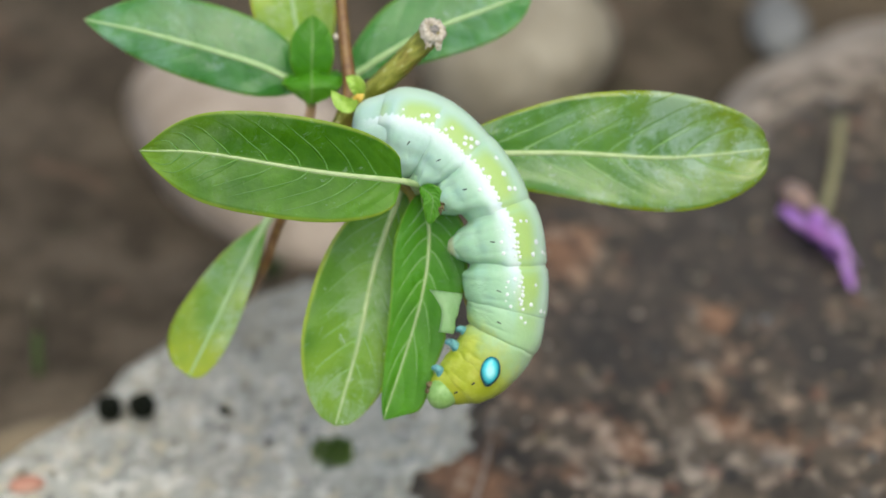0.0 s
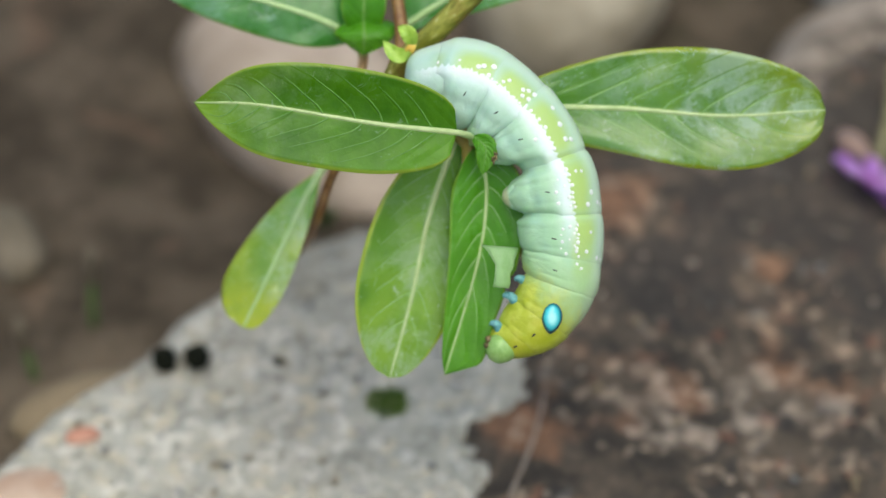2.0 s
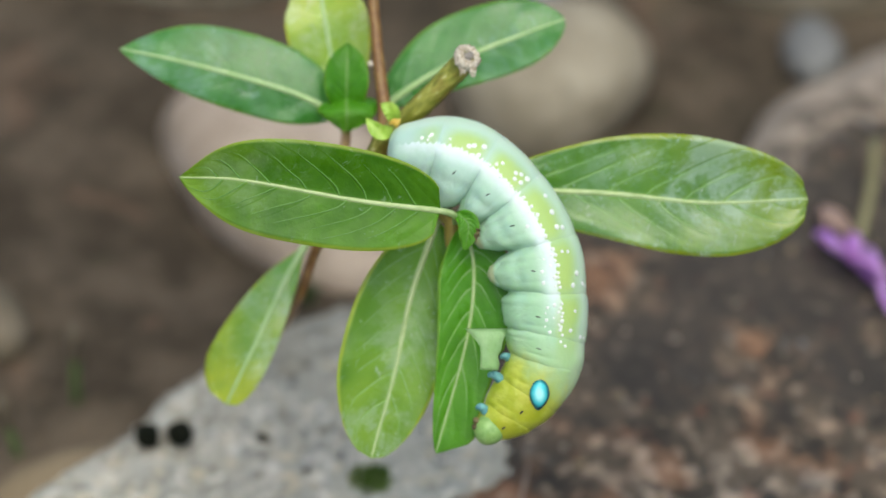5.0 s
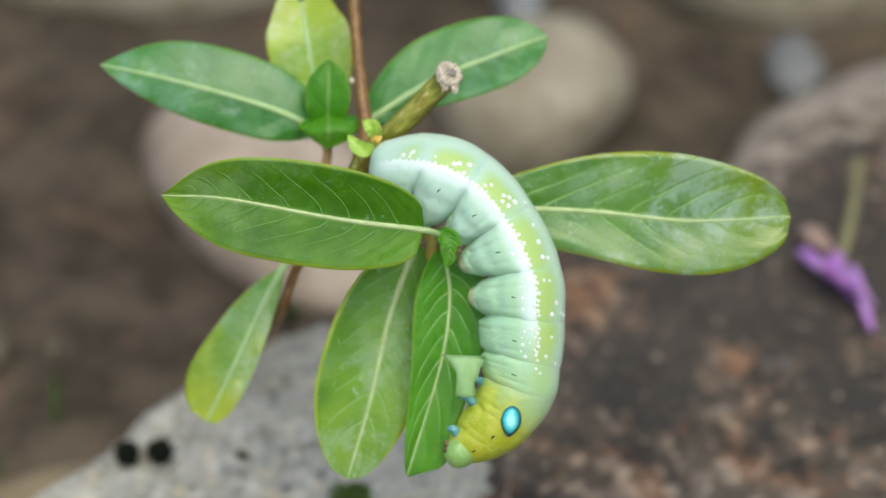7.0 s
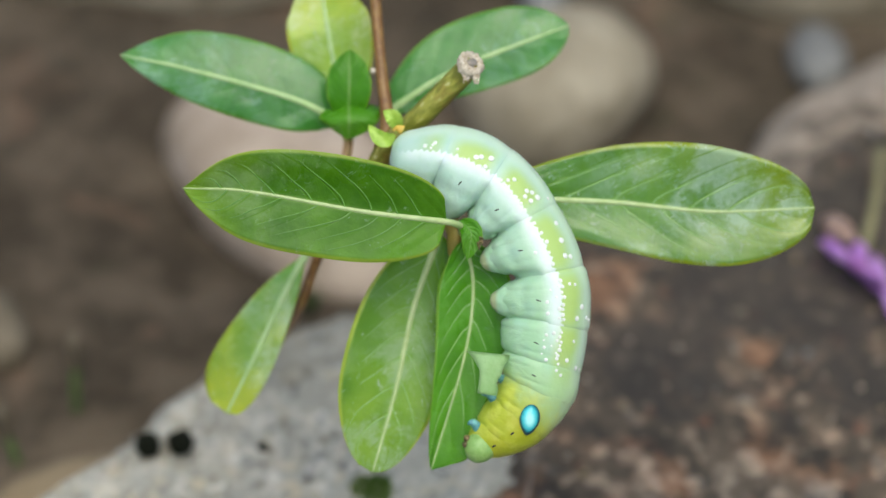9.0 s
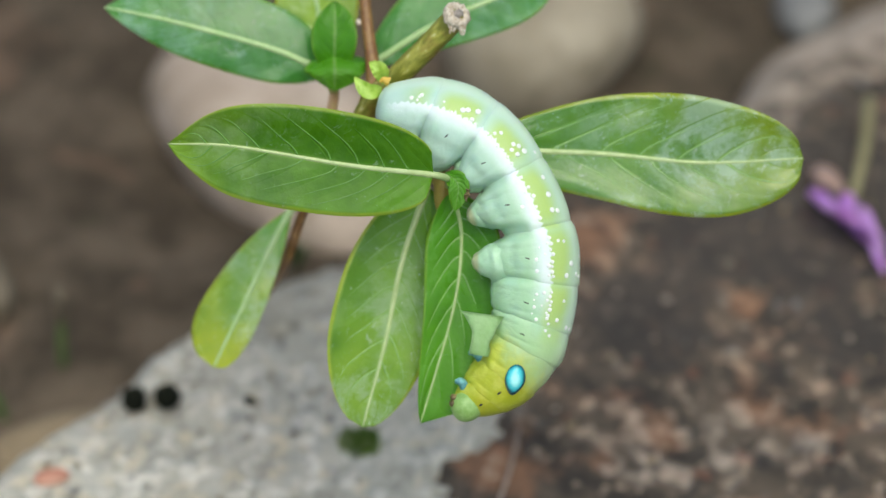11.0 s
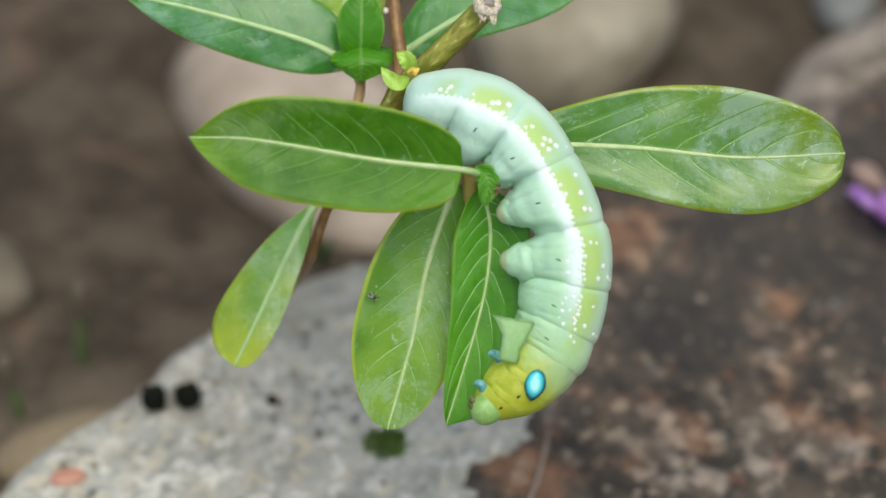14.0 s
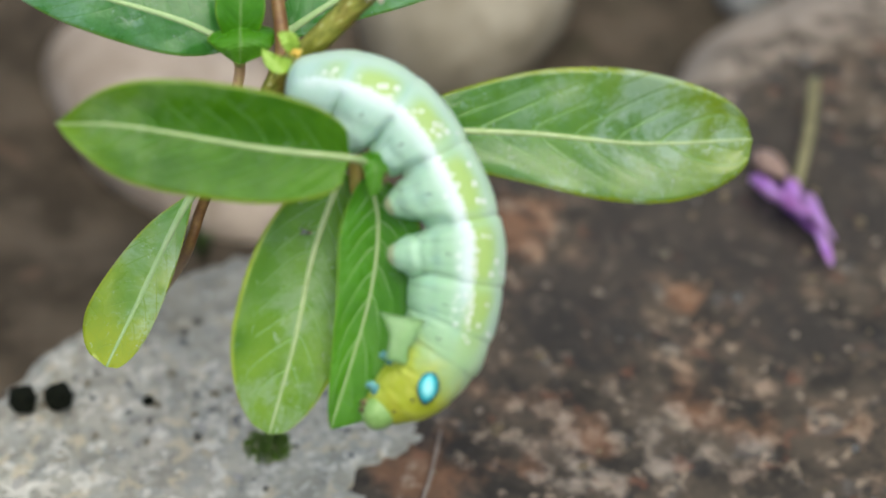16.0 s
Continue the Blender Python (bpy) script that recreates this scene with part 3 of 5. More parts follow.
def rock_sheet(x, y):
    z, d = rock_height(x, y)
    paleness = min(max((44 - d) / 44, 0), 1) * min(max((x - 45) / 25, 0), 1) + 0.4 * math.exp(-((x - 60) / 38) ** 2 - ((y - 28) / 21) ** 2) + 0.25 * math.exp(-((x - 36) / 14) ** 2 - ((y - 20) / 12) ** 2)
    rust = sum(k * math.exp(-((x - a) ** 2 + (y - b) ** 2) / w) for k, a, b, w in RUST)
    dark_area = sum(math.exp(-((x - a) / w) ** 2 - ((y - b) / h) ** 2) for a, b, w, h in DARK_AREAS)
    return z, (paleness, rust - 1.2 * dark_area)


def crust_sheet(x, y):
    z, d = rock_height(x, y)
    right = between([(-60, 2), (-20, 0), (1, -1), (6, 1), (13, -1), (17, -4), (20.5, -3), (22.5, 3), (26, 9), (34, 9.8), (45, 8.5), (60, 4.5), (75, 0), (120, -8)], y)
    jag = 1.6 * noise.noise(Vector((x * 0.9, y * 0.9, 15))) + 1.8 * noise.noise(Vector((x * 0.11, y * 0.11, 11))) + 2.6 * noise.noise(Vector((x * 0.4, y * 0.4, 5)))
    inside = min(right + jag - x, d + 1, (x + 190 + 2 * jag) * 0.5, (y + 100 + 2 * jag) * 0.5)
    lift = 1.0 * min(max(inside / 3.0, -1.2), 1)
    rear_dark = math.exp(-((max(d, 0) / 24) ** 2)) * min(max((x + 70) / 30, 0), 1)
    return z + lift + 0.35 * noise.noise(Vector((x * 0.5, y * 0.5, 2))), (rear_dark, 0)


def build_ground():
    bm = bmesh.new()
    line = [math.copysign(abs(k / 60) ** 4 * 60 + abs(k / 60) * 0.5, k) for k in range(-60, 61)]
    rows = []
    for y in line:
        row = []
        for x in line:
            near = 1 / (1 + (x * x + y * y) * 4)
            z = -0.034 + 0.006 * noise.noise(Vector((x * 14, y * 14, 1))) * near + 0.004 * noise.noise(Vector((x * 45, y * 45, 4))) * near
            row.append(bm.verts.new((x, y + 0.12, z)))
        rows.append(row)
    for a, b in zip(rows, rows[1:]):
        for i in range(len(line) - 1):
            bm.faces.new((a[i], a[i + 1], b[i + 1], b[i]))
    solid("ground", bm, SOIL, Matrix(), "damp brown soil with fine crumbs", "soil", kind="structure")
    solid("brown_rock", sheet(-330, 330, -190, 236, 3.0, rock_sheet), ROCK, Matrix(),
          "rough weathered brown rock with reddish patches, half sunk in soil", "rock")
    solid("mortar_crust", sheet(-200, 24, -110, 104, 1.2, crust_sheet), CRUST, Matrix(),
          "pale gray sandy mortar crust stuck on the brown rock", "mortar")


def stone(name, place, sizes, material, label, turn=0.0, seed=1.0, wobble=0.25):
    axes = (Vector((math.cos(turn), math.sin(turn), 0)), Vector((-math.sin(turn), math.cos(turn), 0)), Vector((0, 0, 1)))
    bm = ball(Vector((0, 0, 0)), axes, [v / 1000 for v in sizes], 20, 28, wobble, seed, 26.0)
    return solid(name, bm, material, Matrix.Translation(Vector(place) / 1000), label, "stone")


def build_stones():
    stone("round_stone", (23.5, 201, -25), (27, 26, 22), BEIGE, "rounded beige stone lying in the soil", 0.3, 2.0)
    stone("round_stone", (-42, 162, -34), (26, 48, 20), PINKISH, "smooth pinkish beige stone half buried in soil", 0.7, 5.0)
    stone("long_stone", (-78, 262, -28), (48, 15, 14), BEIGE, "long pale stone lying in the soil", 0.08, 8.0)
    stone("round_stone", (112, 262, -26), (52, 22, 20), BEIGE, "broad beige stone lying in the soil", -0.1, 11.0)
    stone("pebble", (96, 217, -28), (8, 13, 6), PALE_PEBBLE, "pale bluish gray pebble in the soil", 0.0, 3.0)
    stone("pebble", (22, 246, -27), (7, 16, 9), BLUISH, "pale gray pebble in the soil", 0.1, 4.0)
    stone("flat_stone", (-88, 54, -30), (20, 9, 7), TAN, "flat tan stone beside the mortar crust", 0.35, 6.0)
    stone("pebble", (-114, 112, -32), (8, 15, 7), DULL, "dull brown pebble in the soil", 0.4, 9.0)
    stone("brick_lump", (-92, -1, 0.5), (9, 7, 3.0), BRICK_PALE, "weathered orange brick lump in the edge of the mortar", 0.5, 12.0, 0.4)
    p = on_ground(-70.5, -49.5, 0.003)
    stone("brick_chip", (p.x * 1000, p.y * 1000, 2.4), (3.6, 2.2, 1.3), BRICK, "flat red brick chip on the mortar crust", 0.2, 7.0, 0.5)


def build_grains():
    """Grains that stick in the rock and in the mortar: a few meshes shared by many small parts."""
    rnd = random.Random(5)
    shapes = {}
    for key, mats in (("brown_rock", (PINKISH, BLUISH, TAN, BEIGE)), ("mortar_crust", (BLUISH, BEIGE, PALE_GRAIN, DARK_GRAIN))):
        for n, mat in enumerate(mats):
            bm = ball(Vector((0, 0, 0)), XYZ, (1, 0.8, 0.55), 6, 9, 0.5, n * 3.1, 1.4)
            for f in bm.faces:
                f.smooth = True
            me = bpy.data.meshes.new("grain")
            bm.to_mesh(me), bm.free()
            me.materials.append(mat)
            shapes[key, n] = me
    for key, count, x0, x1, y0, y1 in (("brown_rock", 150, 10, 135, -25, 150), ("mortar_crust", 290, -118, 6, -25, 80)):
        host = bpy.data.objects[key]
        made = 0
        while made < count:
            x, y = rnd.uniform(x0, x1), rnd.uniform(y0, y1)
            size = rnd.uniform(0.35, 1.0) ** 1.5 * 1.35
            z, d = rock_height(x, y)
            if d < 6:
                continue
            if key == "mortar_crust":
                z = crust_sheet(x, y)[0]
            ob = new("grain", shapes[key, rnd.choice((0,) * 5 + (1,) * 5 + (2,) * 6 + (3,))])
            ob.parent = host
            ob.matrix_basis = pose(x / 1000, y / 1000, (z + size * 0.1) / 1000, rnd.uniform(-20, 20), rnd.uniform(-20, 20), rnd.uniform(0, 360)) @ Matrix.Diagonal((size / 1000, size / 1000, size / 1000, 1))
            made += 1


def on_top(p, lift=0.0):
    """A place on the rock or crust under p."""
    x, y = p.x * 1000, p.y * 1000
    return Vector((p.x, p.y, max(rock_height(x, y)[0], crust_sheet(x, y)[0]) / 1000 + lift))


def build_litter():
    # droppings: ridged barrels
    for x, z, r in ((-55.9, -36.4, 2.85), (-50.1, -36.3, 2.9)):
        bm = ball(Vector((0, 0, 0)), XYZ, (r / 1000, r / 1000, r / 1000 * 0.95), 14, 24, 0.12, x, 500)
        for v in bm.verts:
            a = math.atan2(v.co.y, v.co.x)
            v.co *= 1 + 0.07 * math.cos(6 * a)
        solid("dropping", bm, PELLET, Matrix.Translation(on_top(on_ground(x, z, 0.003), r * 0.0008)) @ pose(0, 0, 0, 60, 20, x),
              "round blackish caterpillar dropping on the mortar crust", "dropping", "droppings")
    bm = ball(Vector((0, 0, 0)), XYZ, (0.0011, 0.0012, 0.0008), 8, 12, 0.4, 3.0, 500)
    solid("dropping", bm, PELLET, Matrix.Translation(on_top(on_ground(-35.6, -36.5, 0.002), 0.0004)), "tiny dark dropping on the mortar crust", "dropping", "droppings")
    # moss: many small tufts in one cushion
    rnd, bm, me = random.Random(8), bmesh.new(), None
    spot = on_top(on_ground(-16.5, -42.8, 0.002))
    for k in range(210):
        a, r = rnd.uniform(0, 6.283), 0.0049 * math.sqrt(rnd.random())
        base = Vector((math.cos(a) * r, math.sin(a) * r * 0.9, 0.0))
        tip = base + Vector((rnd.uniform(-1, 1), rnd.uniform(-1, 1), 2.2)) * 0.0011 * (1.3 - r / 0.0049)
        side = Vector((math.cos(a * 3), math.sin(a * 3), 0)) * 0.0005
        back = Vector((-side.y, side.x, 0))
        v = [bm.verts.new(base + side), bm.verts.new(base - side * 0.5 + back), bm.verts.new(base - side * 0.5 - back), bm.verts.new(tip)]
        for f in ((0, 1, 3), (1, 2, 3), (2, 0, 3)):
            bm.faces.new([v[i] for i in f])
    solid("moss_tuft", bm, MOSS, Matrix.Translation(spot), "small dark green moss cushion on the mortar crust", "moss", kind="stuff", smooth=False)
    # fallen flower on the rock
    c = on_top(on_ground(69.5, -3.5, 0.003), 0.003)
    flower = new("fallen_flower")
    flower.matrix_basis = Matrix.Translation(c)
    BASES[flower.name] = Vector((0, 0, 0))
    tagged(flower, "wilted violet flower with a straw-coloured stalk lying on the rock", "flower")

    def ribbon(points, width, twist, curl):
        bm = bmesh.new()
        rows = []
        for k in range(19):
            u = k / 18
            p = Vector(spline(points, u * (len(points) - 1)))
            d = (Vector(spline(points, u * (len(points) - 1) + 0.05)) - p).normalized()
            side = d.cross(Vector((0, 0, 1))).normalized()
            a = twist * u
            up = side.cross(d)
            w = width * (math.sin(math.pi * min(0.12 + u * 0.8, 0.93)) ** 0.7)
            row = []
            for j in range(9):
                q = (j / 4 - 1)
                off = side * math.cos(a) * q * w + up * (math.sin(a) * q * w + curl * w * (1 - q * q) + 0.25 * w * math.sin(q * 6 + u * 9))
                row.append(bm.verts.new(p + off))
            rows.append(row)
        for a, b in zip(rows, rows[1:]):
            for j in range(8):
                bm.faces.new((a[j], a[j + 1], b[j + 1], b[j]))
        bmesh.ops.solidify(bm, geom=bm.faces[:], thickness=0.0003)
        return bm

    def spot_at(x, z, h):
        return on_ground(x + 1.7, z - 0.8, c.z - 0.003 + h) - c

    part("petal", ribbon([spot_at(61.6, 0.4, 0.004), spot_at(65, -2.4, 0.006), spot_at(69.5, -6, 0.004)], 0.0029, 1.1, 0.7), PETAL, flower)
    part("petal", ribbon([spot_at(67.6, 0.2, 0.007), spot_at(68.2, -2.6, 0.006), spot_at(69.4, -6.0, 0.004)], 0.0022, 0.8, 0.5), PETAL, flower)
    part("petal", ribbon([spot_at(70.4, -2.2, 0.006), spot_at(72.2, -6.0, 0.006), spot_at(74.8, -9.8, 0.003)], 0.0017, 0.9, 0.6), PETAL, flower)
    part("petal", ribbon([spot_at(72.0, -8, 0.004), spot_at(73.4, -11, 0.004), spot_at(74.2, -14.0, 0.002)], 0.0014, 0.6, 0.5), PETAL, flower)
    part("petal", ribbon([spot_at(64.5, -1.6, 0.0065), spot_at(68, -4, 0.0075), spot_at(72.5, -6.6, 0.005)], 0.0022, 0.6, 0.8), PETAL_DEEP, flower)
    part("petal", ribbon([spot_at(66.5, -4, 0.001), spot_at(70.5, -7, 0.001), spot_at(74.0, -11, 0.001)], 0.0014, 0.5, 0.4), PETAL_DEEP, flower)
    part("petal", ribbon([spot_at(62.5, 4.5, 0.001), spot_at(64.5, 2.5, 0.003), spot_at(66.5, 0, 0.003)], 0.0040, 0.6, 0.4), WITHERED, flower, "withered pinkish brown petal")
    part("stalk", tube([spot_at(71.8, 16.5, 0.004), spot_at(70.8, 8, 0.004), spot_at(68.6, -1.5, 0.003)], [0.0014, 0.0013, 0.0012]), STRAW, flower, "straw-coloured stalk")
    # loose twig and grass
    a, b, m = on_top(on_ground(11.8, -42.3), 0.001), on_top(on_ground(5.4, -62), 0.001), on_top(on_ground(9.6, -52), 0.0012)
    solid("dry_twig", tube([a, m, b], [0.0002, 0.00033, 0.0003]), TWIG, Matrix(), "thin pale dry twig lying on the rock", "twig")
    rnd = random.Random(14)
    for x, z, count, size in ((77, 40, 9, 1.0), (3, 46, 6, 1.0), (-27, -14, 6, 0.45)):
        p = on_ground(x, z, -0.034)
        weed = new("weed")
        weed.matrix_basis = Matrix.Translation(p)
        BASES[weed.name] = Vector((0, 0, 0))
        tagged(weed, "small dull green weed growing from the soil", "weed", "weeds")
        for k in range(count):
            a, tall = 2.4 * k, size * rnd.uniform(0.012, 0.026)
            way = Vector((math.cos(a), math.sin(a) * 0.6, 0)) * size * rnd.uniform(0.004, 0.012)
            part("blade", ribbon([Vector((0, 0, -0.001)), way * 0.4 + Vector((0, 0, tall * 0.6)), way + Vector((0, 0, tall))], size * rnd.uniform(0.002, 0.0035), 0.3, 0.3), GRASS, weed)
    for x, z, lean, tall in ((-68.4, -31, 0.1, 0.015), (-78.5, -40, -0.2, 0.009)):
        p = on_ground(x, z, -0.034)
        blade = new("grass_stalk")
        blade.matrix_basis = Matrix.Translation(p)
        BASES[blade.name] = Vector((0, 0, 0))
        tagged(blade, "short green grass stalk with a pale dry top in the soil", "grass", "grass stalks")
        part("stem", tube([Vector((0, 0, -0.002)), Vector((lean * 0.005, 0, tall * 0.6)), Vector((lean * 0.01, 0.001, tall))], [0.0012, 0.001, 0.0009]), GRASS, blade)
        part("dry_top", tube([Vector((lean * 0.01, 0.001, tall * 0.96)), Vector((lean * 0.012, 0.001, tall + 0.007)), Vector((lean * 0.014, 0.002, tall + 0.009))],
                             [0.0011, 0.0015, 0.0008]), DULL, blade, "pale dry top")


# ---- the plant ----
def swell(u, peak, start, end):
    """A leaf's half width along it: 0 at both ends, 1 at the peak."""
    if u < peak:
        return math.sin(math.pi / 2 * max(u, 0) / peak) ** start
    return max(math.cos(math.pi / 2 * (u - peak) / (1 - peak)), 0) ** end


def leaf_part(plant, mid, first, second, material, fold=0.12, rib=0.55, label="", bitten=None, wave=0.25, veins=0, rib_mat=None, vein_mat=None, heart=0.0, runs=(0.175, 0.175)):
    """A leaf on its midrib. mid: (x, z, y) in mm from base to tip; first, second: (half width, peak, start, end) of the halves
    on its left and right hand as one looks from base to tip; fold: how far the halves rise towards the lens, one number or one a half;
    bitten: gives the first half's width instead; veins: pairs of side veins; rib_mat, vein_mat: their materials; heart: depth in mm of a notched end; runs: slant of the side veins on either half."""
    rows, nu, nv = [], 60, 9
    mids = [at(*p) for p in mid]
    folds = fold if isinstance(fold, tuple) else (fold, fold)
    top = len(mids) - 1

    def surface(u, q):
        c = Vector(spline(mids, u * top))
        d = Vector(spline(mids, min(u + 0.01, 1) * top)) - Vector(spline(mids, max(u - 0.01, 0) * top))
        left = Vector((-d.z, 0, d.x)).normalized()
        w, peak, start, end = first if q < 0 else second
        wide = (bitten(u) if (q < 0 and bitten) else w * swell(u, peak, start, end)) / 1000
        if heart:
            wide = w / 1000 * (math.sin(math.pi / 2 * u / 0.6) ** start if u < 0.6 else 1 - 0.22 * ((u - 0.6) / 0.4) ** 2)
            late = max(u - 0.5, 0) ** 2 * 4
            c = c + d.normalized() * late * (heart * math.sin(math.pi * abs(q) ** 1.0) - 3.2 * abs(q) ** 8) / 1000
        ripple = wave * 0.0007 * math.sin(u * 21 + (2.2 if q < 0 else 0) - abs(q) * 4) * q * q
        ripple += wave * 0.0016 * noise.noise(Vector((u * 5, q * 2, mid[0][0]))) * abs(q)
        rise = -folds[0 if q < 0 else 1] * wide * abs(q) ** 1.3 + ripple
        return c + left * (-q) * wide + Vector((0, rise, 0))

    bm = bmesh.new()
    uv = bm.loops.layers.uv.new("UVMap")
    mark = {}
    for k in range(nu + 1):
        u = k / nu
        row = []
        for j in range(-nv, nv + 1):
            v = bm.verts.new(surface(u, j / nv))
            mark[v] = (u, 0.5 + j / nv / 2)
            row.append(v)
        rows.append(row)
    thick = Vector((0, 0.00022, 0))
    under = [[bm.verts.new(v.co + thick) for v in row] for row in rows]
    for row, low in zip(rows, under):
        for v, w in zip(row, low):
            mark[w] = mark[v]
    quads = []
    for (a, b), (c, d) in zip(zip(rows, rows[1:]), zip(under, under[1:])):
        for j in range(2 * nv):
            quads.append((a[j], b[j], b[j + 1], a[j + 1]))
            quads.append((c[j + 1], d[j + 1], d[j], c[j]))
        quads.append((a[0], c[0], d[0], b[0]))
        quads.append((b[-1], d[-1], c[-1], a[-1]))
    for quad in quads:
        f = bm.faces.new(quad)
        for loop in f.loops:
            loop[uv].uv = mark[loop.vert]
    bmesh.ops.remove_doubles(bm, verts=bm.verts, dist=1e-6)
    bmesh.ops.recalc_face_normals(bm, faces=bm.faces)
    leaf = part("leaf", bm, material, plant, label, pivot=mids[0])
    n = 14
    ups = [Vector(spline(mids, k / (n - 1) * top)) + Vector((0, rib / 1000 * 0.42 * (1 - 0.8 * k / (n - 1)), 0)) for k in range(n)]
    part("midrib", tube(ups, [rib / 1000 * (1 - 0.78 * (k / (n - 1)) ** 0.9) for k in range(n)], 8, 3), rib_mat or RIB, leaf)
    rnd = random.Random(int(abs(mid[0][0] * 31 + mid[-1][1] * 17)))
    for k in range(veins):
        for hand in (-1, 1):
            u0 = 0.07 + 0.78 * (k + 0.25 * (hand > 0) + rnd.uniform(-0.05, 0.05)) / veins
            run, far = runs[hand > 0], rnd.uniform(0.7, 0.88)
            if hand < 0 and bitten and u0 > 0.3:
                far = 0.6
            path = [surface(min(u0 + run * (far * t) ** 1.35 + 0.006 * math.sin(7 * t + k), 0.985), hand * far * t) + Vector((0, 0.00003, 0)) for t in (0.01, 0.25, 0.5, 0.75, 1.0)]
            part("side_vein", tube(path, [0.00015, 0.00013, 0.00011, 0.00008, 0.00003], 6, 4), vein_mat or VEIN, leaf)
    return leaf


def build_plants():
    back = thing("periwinkle_shoot", at(-37, -22, 112), "leafy periwinkle shoot with reddish stems and bluish green leaves", "plant")
    # rear stems
    part("stem", tube([at(-15.8, 62, 16), at(-15.7, 44, 15), at(-14.6, 30, 14), at(-13.6, 20, 12), at(-15.4, 14, 13), at(-17, 4, 18)],
                      [0.00098, 0.00102, 0.0011, 0.0013, 0.0013, 0.0012], rough=0.05), STEM_RED, back, "reddish brown stem")
    part("stem", tube([at(-20.4, 20.0, 17), at(-20.6, 15.5, 20), at(-22.6, 6.5, 22.4), at(-23.4, 3, 23)],
                      [0.0009, 0.00095, 0.001, 0.001], rough=0.05), STEM_PINK, back, "pinkish upper stem")
    part("stem", tube([at(-22.6, 6.5, 22.4), at(-24.2, 0.5, 24), at(-26.6, -5, 27), at(-30.0, -14, 36), at(-37, -22, 112)],
                      [0.00095, 0.00095, 0.00095, 0.001, 0.0014], rough=0.05), STEM_RED, back, "reddish brown lower stem")
    node = tube([at(-20.4, 22.5, 17), at(-20.4, 20.6, 15.8), at(-20.4, 19.4, 16), at(-20.5, 18.0, 17.6)], [0.0017, 0.0019, 0.0016, 0.0010], rough=0.1)
    part("node", node, STEM_PALE, back, "yellowish green leaf node")
    part("stem", tube([at(2.0, 31.6, 3), at(-3, 26.5, 6), at(-9, 20.5, 9), at(-14, 15.5, 12), at(-17.5, 8, 16), at(-22, -2, 22)],
                      [0.0022, 0.0021, 0.0021, 0.0021, 0.0018, 0.0016], 16, 10, rough=0.06), STEM_OLIVE, back, "olive brown cut stem")
    # cut end: ragged pith ring with a hollow and hanging fibres
    rnd = random.Random(3)
    rim = bmesh.new()
    out = (at(2.0, 31.6, 3) - at(-3, 26.5, 6)).normalized()
    out = (out + Vector((0.25, -0.9, 0.2))).normalized()
    e1 = out.orthogonal().normalized()
    e2 = out.cross(e1)
    c = at(1.2, 31.0, 1.5)
    rings = []
    for r, h in ((0.00235, -0.0012), (0.0025, 0.0), (0.0023, 0.0007), (0.0016, 0.0008), (0.0011, 0.0003), (0.0006, 0.0)):
        row = []
        for k in range(28):
            a = 2 * math.pi * k / 28
            rr = r * (1 + rnd.uniform(-0.1, 0.1))
            row.append(rim.verts.new(c + e1 * math.cos(a) * rr + e2 * math.sin(a) * rr + out * (h + rnd.uniform(-0.0003, 0.0003))))
        rings.append(row)
    for a, b in zip(rings, rings[1:]):
        for k in range(28):
            rim.faces.new((a[k], a[(k + 1) % 28], b[(k + 1) % 28], b[k]))
    rim.faces.new(rings[-1])
    part("cut_end", rim, PITH, back, "dry pale ragged cut end of the stem")
    part("hollow", ball(c + out * 0.0002, (e1, e2, out), (0.0011, 0.001, 0.0006), 8, 12, 0.4, 2.0, 900), PITH_DARK, back)
    for k in range(7):
        a = c + Vector((rnd.uniform(-0.0016, 0.0014), -0.0004, -0.0014))
        part("fibre", tube([a, a + Vector((rnd.uniform(-0.0004, 0.0006), -0.0004, -0.0009)), a + Vector((rnd.uniform(-0.0006, 0.0009), -0.0003, -rnd.uniform(0.0012, 0.0026)))],
                           [0.00032, 0.00026, 0.00012], 6, 4, rough=0.4), PITH, back)
    part("scar", ball(at(-16.1, 29.8, 13.6), XYZ, (0.0005, 0.0005, 0.0006), 6, 8, 0.3, 1, 900), PITH, back, "pale leaf scar")
    # bud by the node
    leaf_part(back, [(-11.7, 18.9, 5), (-12.5, 21.2, 3.2), (-14.3, 22.8, 3.4)], (1.3, 0.5, 0.6, 0.9), (1.6, 0.5, 0.6, 0.8), BUD, 0.35, rib=0.12, rib_mat=BUD, label="tiny pale green bud leaf")
    leaf_part(back, [(-12.1, 18.4, 4.5), (-14.4, 18.2, 2.8), (-16.9, 20.3, 3.2)], (1.9, 0.45, 0.5, 0.8), (0.9, 0.5, 0.6, 0.9), BUD, 0.35, rib=0.12, rib_mat=BUD, label="tiny pale green bud leaf")
    # rear leaves
    leaf_part(back, [(-21.4, 20.6, 19), (-30.4, 24.9, 18), (-48.4, 30.0, 18), (-60.6, 32.6, 20)], (6.4, 0.45, 0.7, 0.8), (8.4, 0.5, 0.75, 0.85), LEAF_BACK, (-0.1, -0.22), rib=0.8, rib_mat=RIB_SOFT,
              label="bluish green glossy leaf with a pointed tip")
    leaf_part(back, [(-14.9, 21.6, 20), (-2.4, 29.5, 19), (10.6, 34.8, 19), (18.4, 37.7, 20)], (8.4, 0.42, 0.7, 0.62), (6.0, 0.58, 0.8, 0.55), LEAF_BACK, (-0.22, -0.1), rib=0.8, rib_mat=RIB_SOFT,
              label="bluish green glossy leaf behind the cut stem")
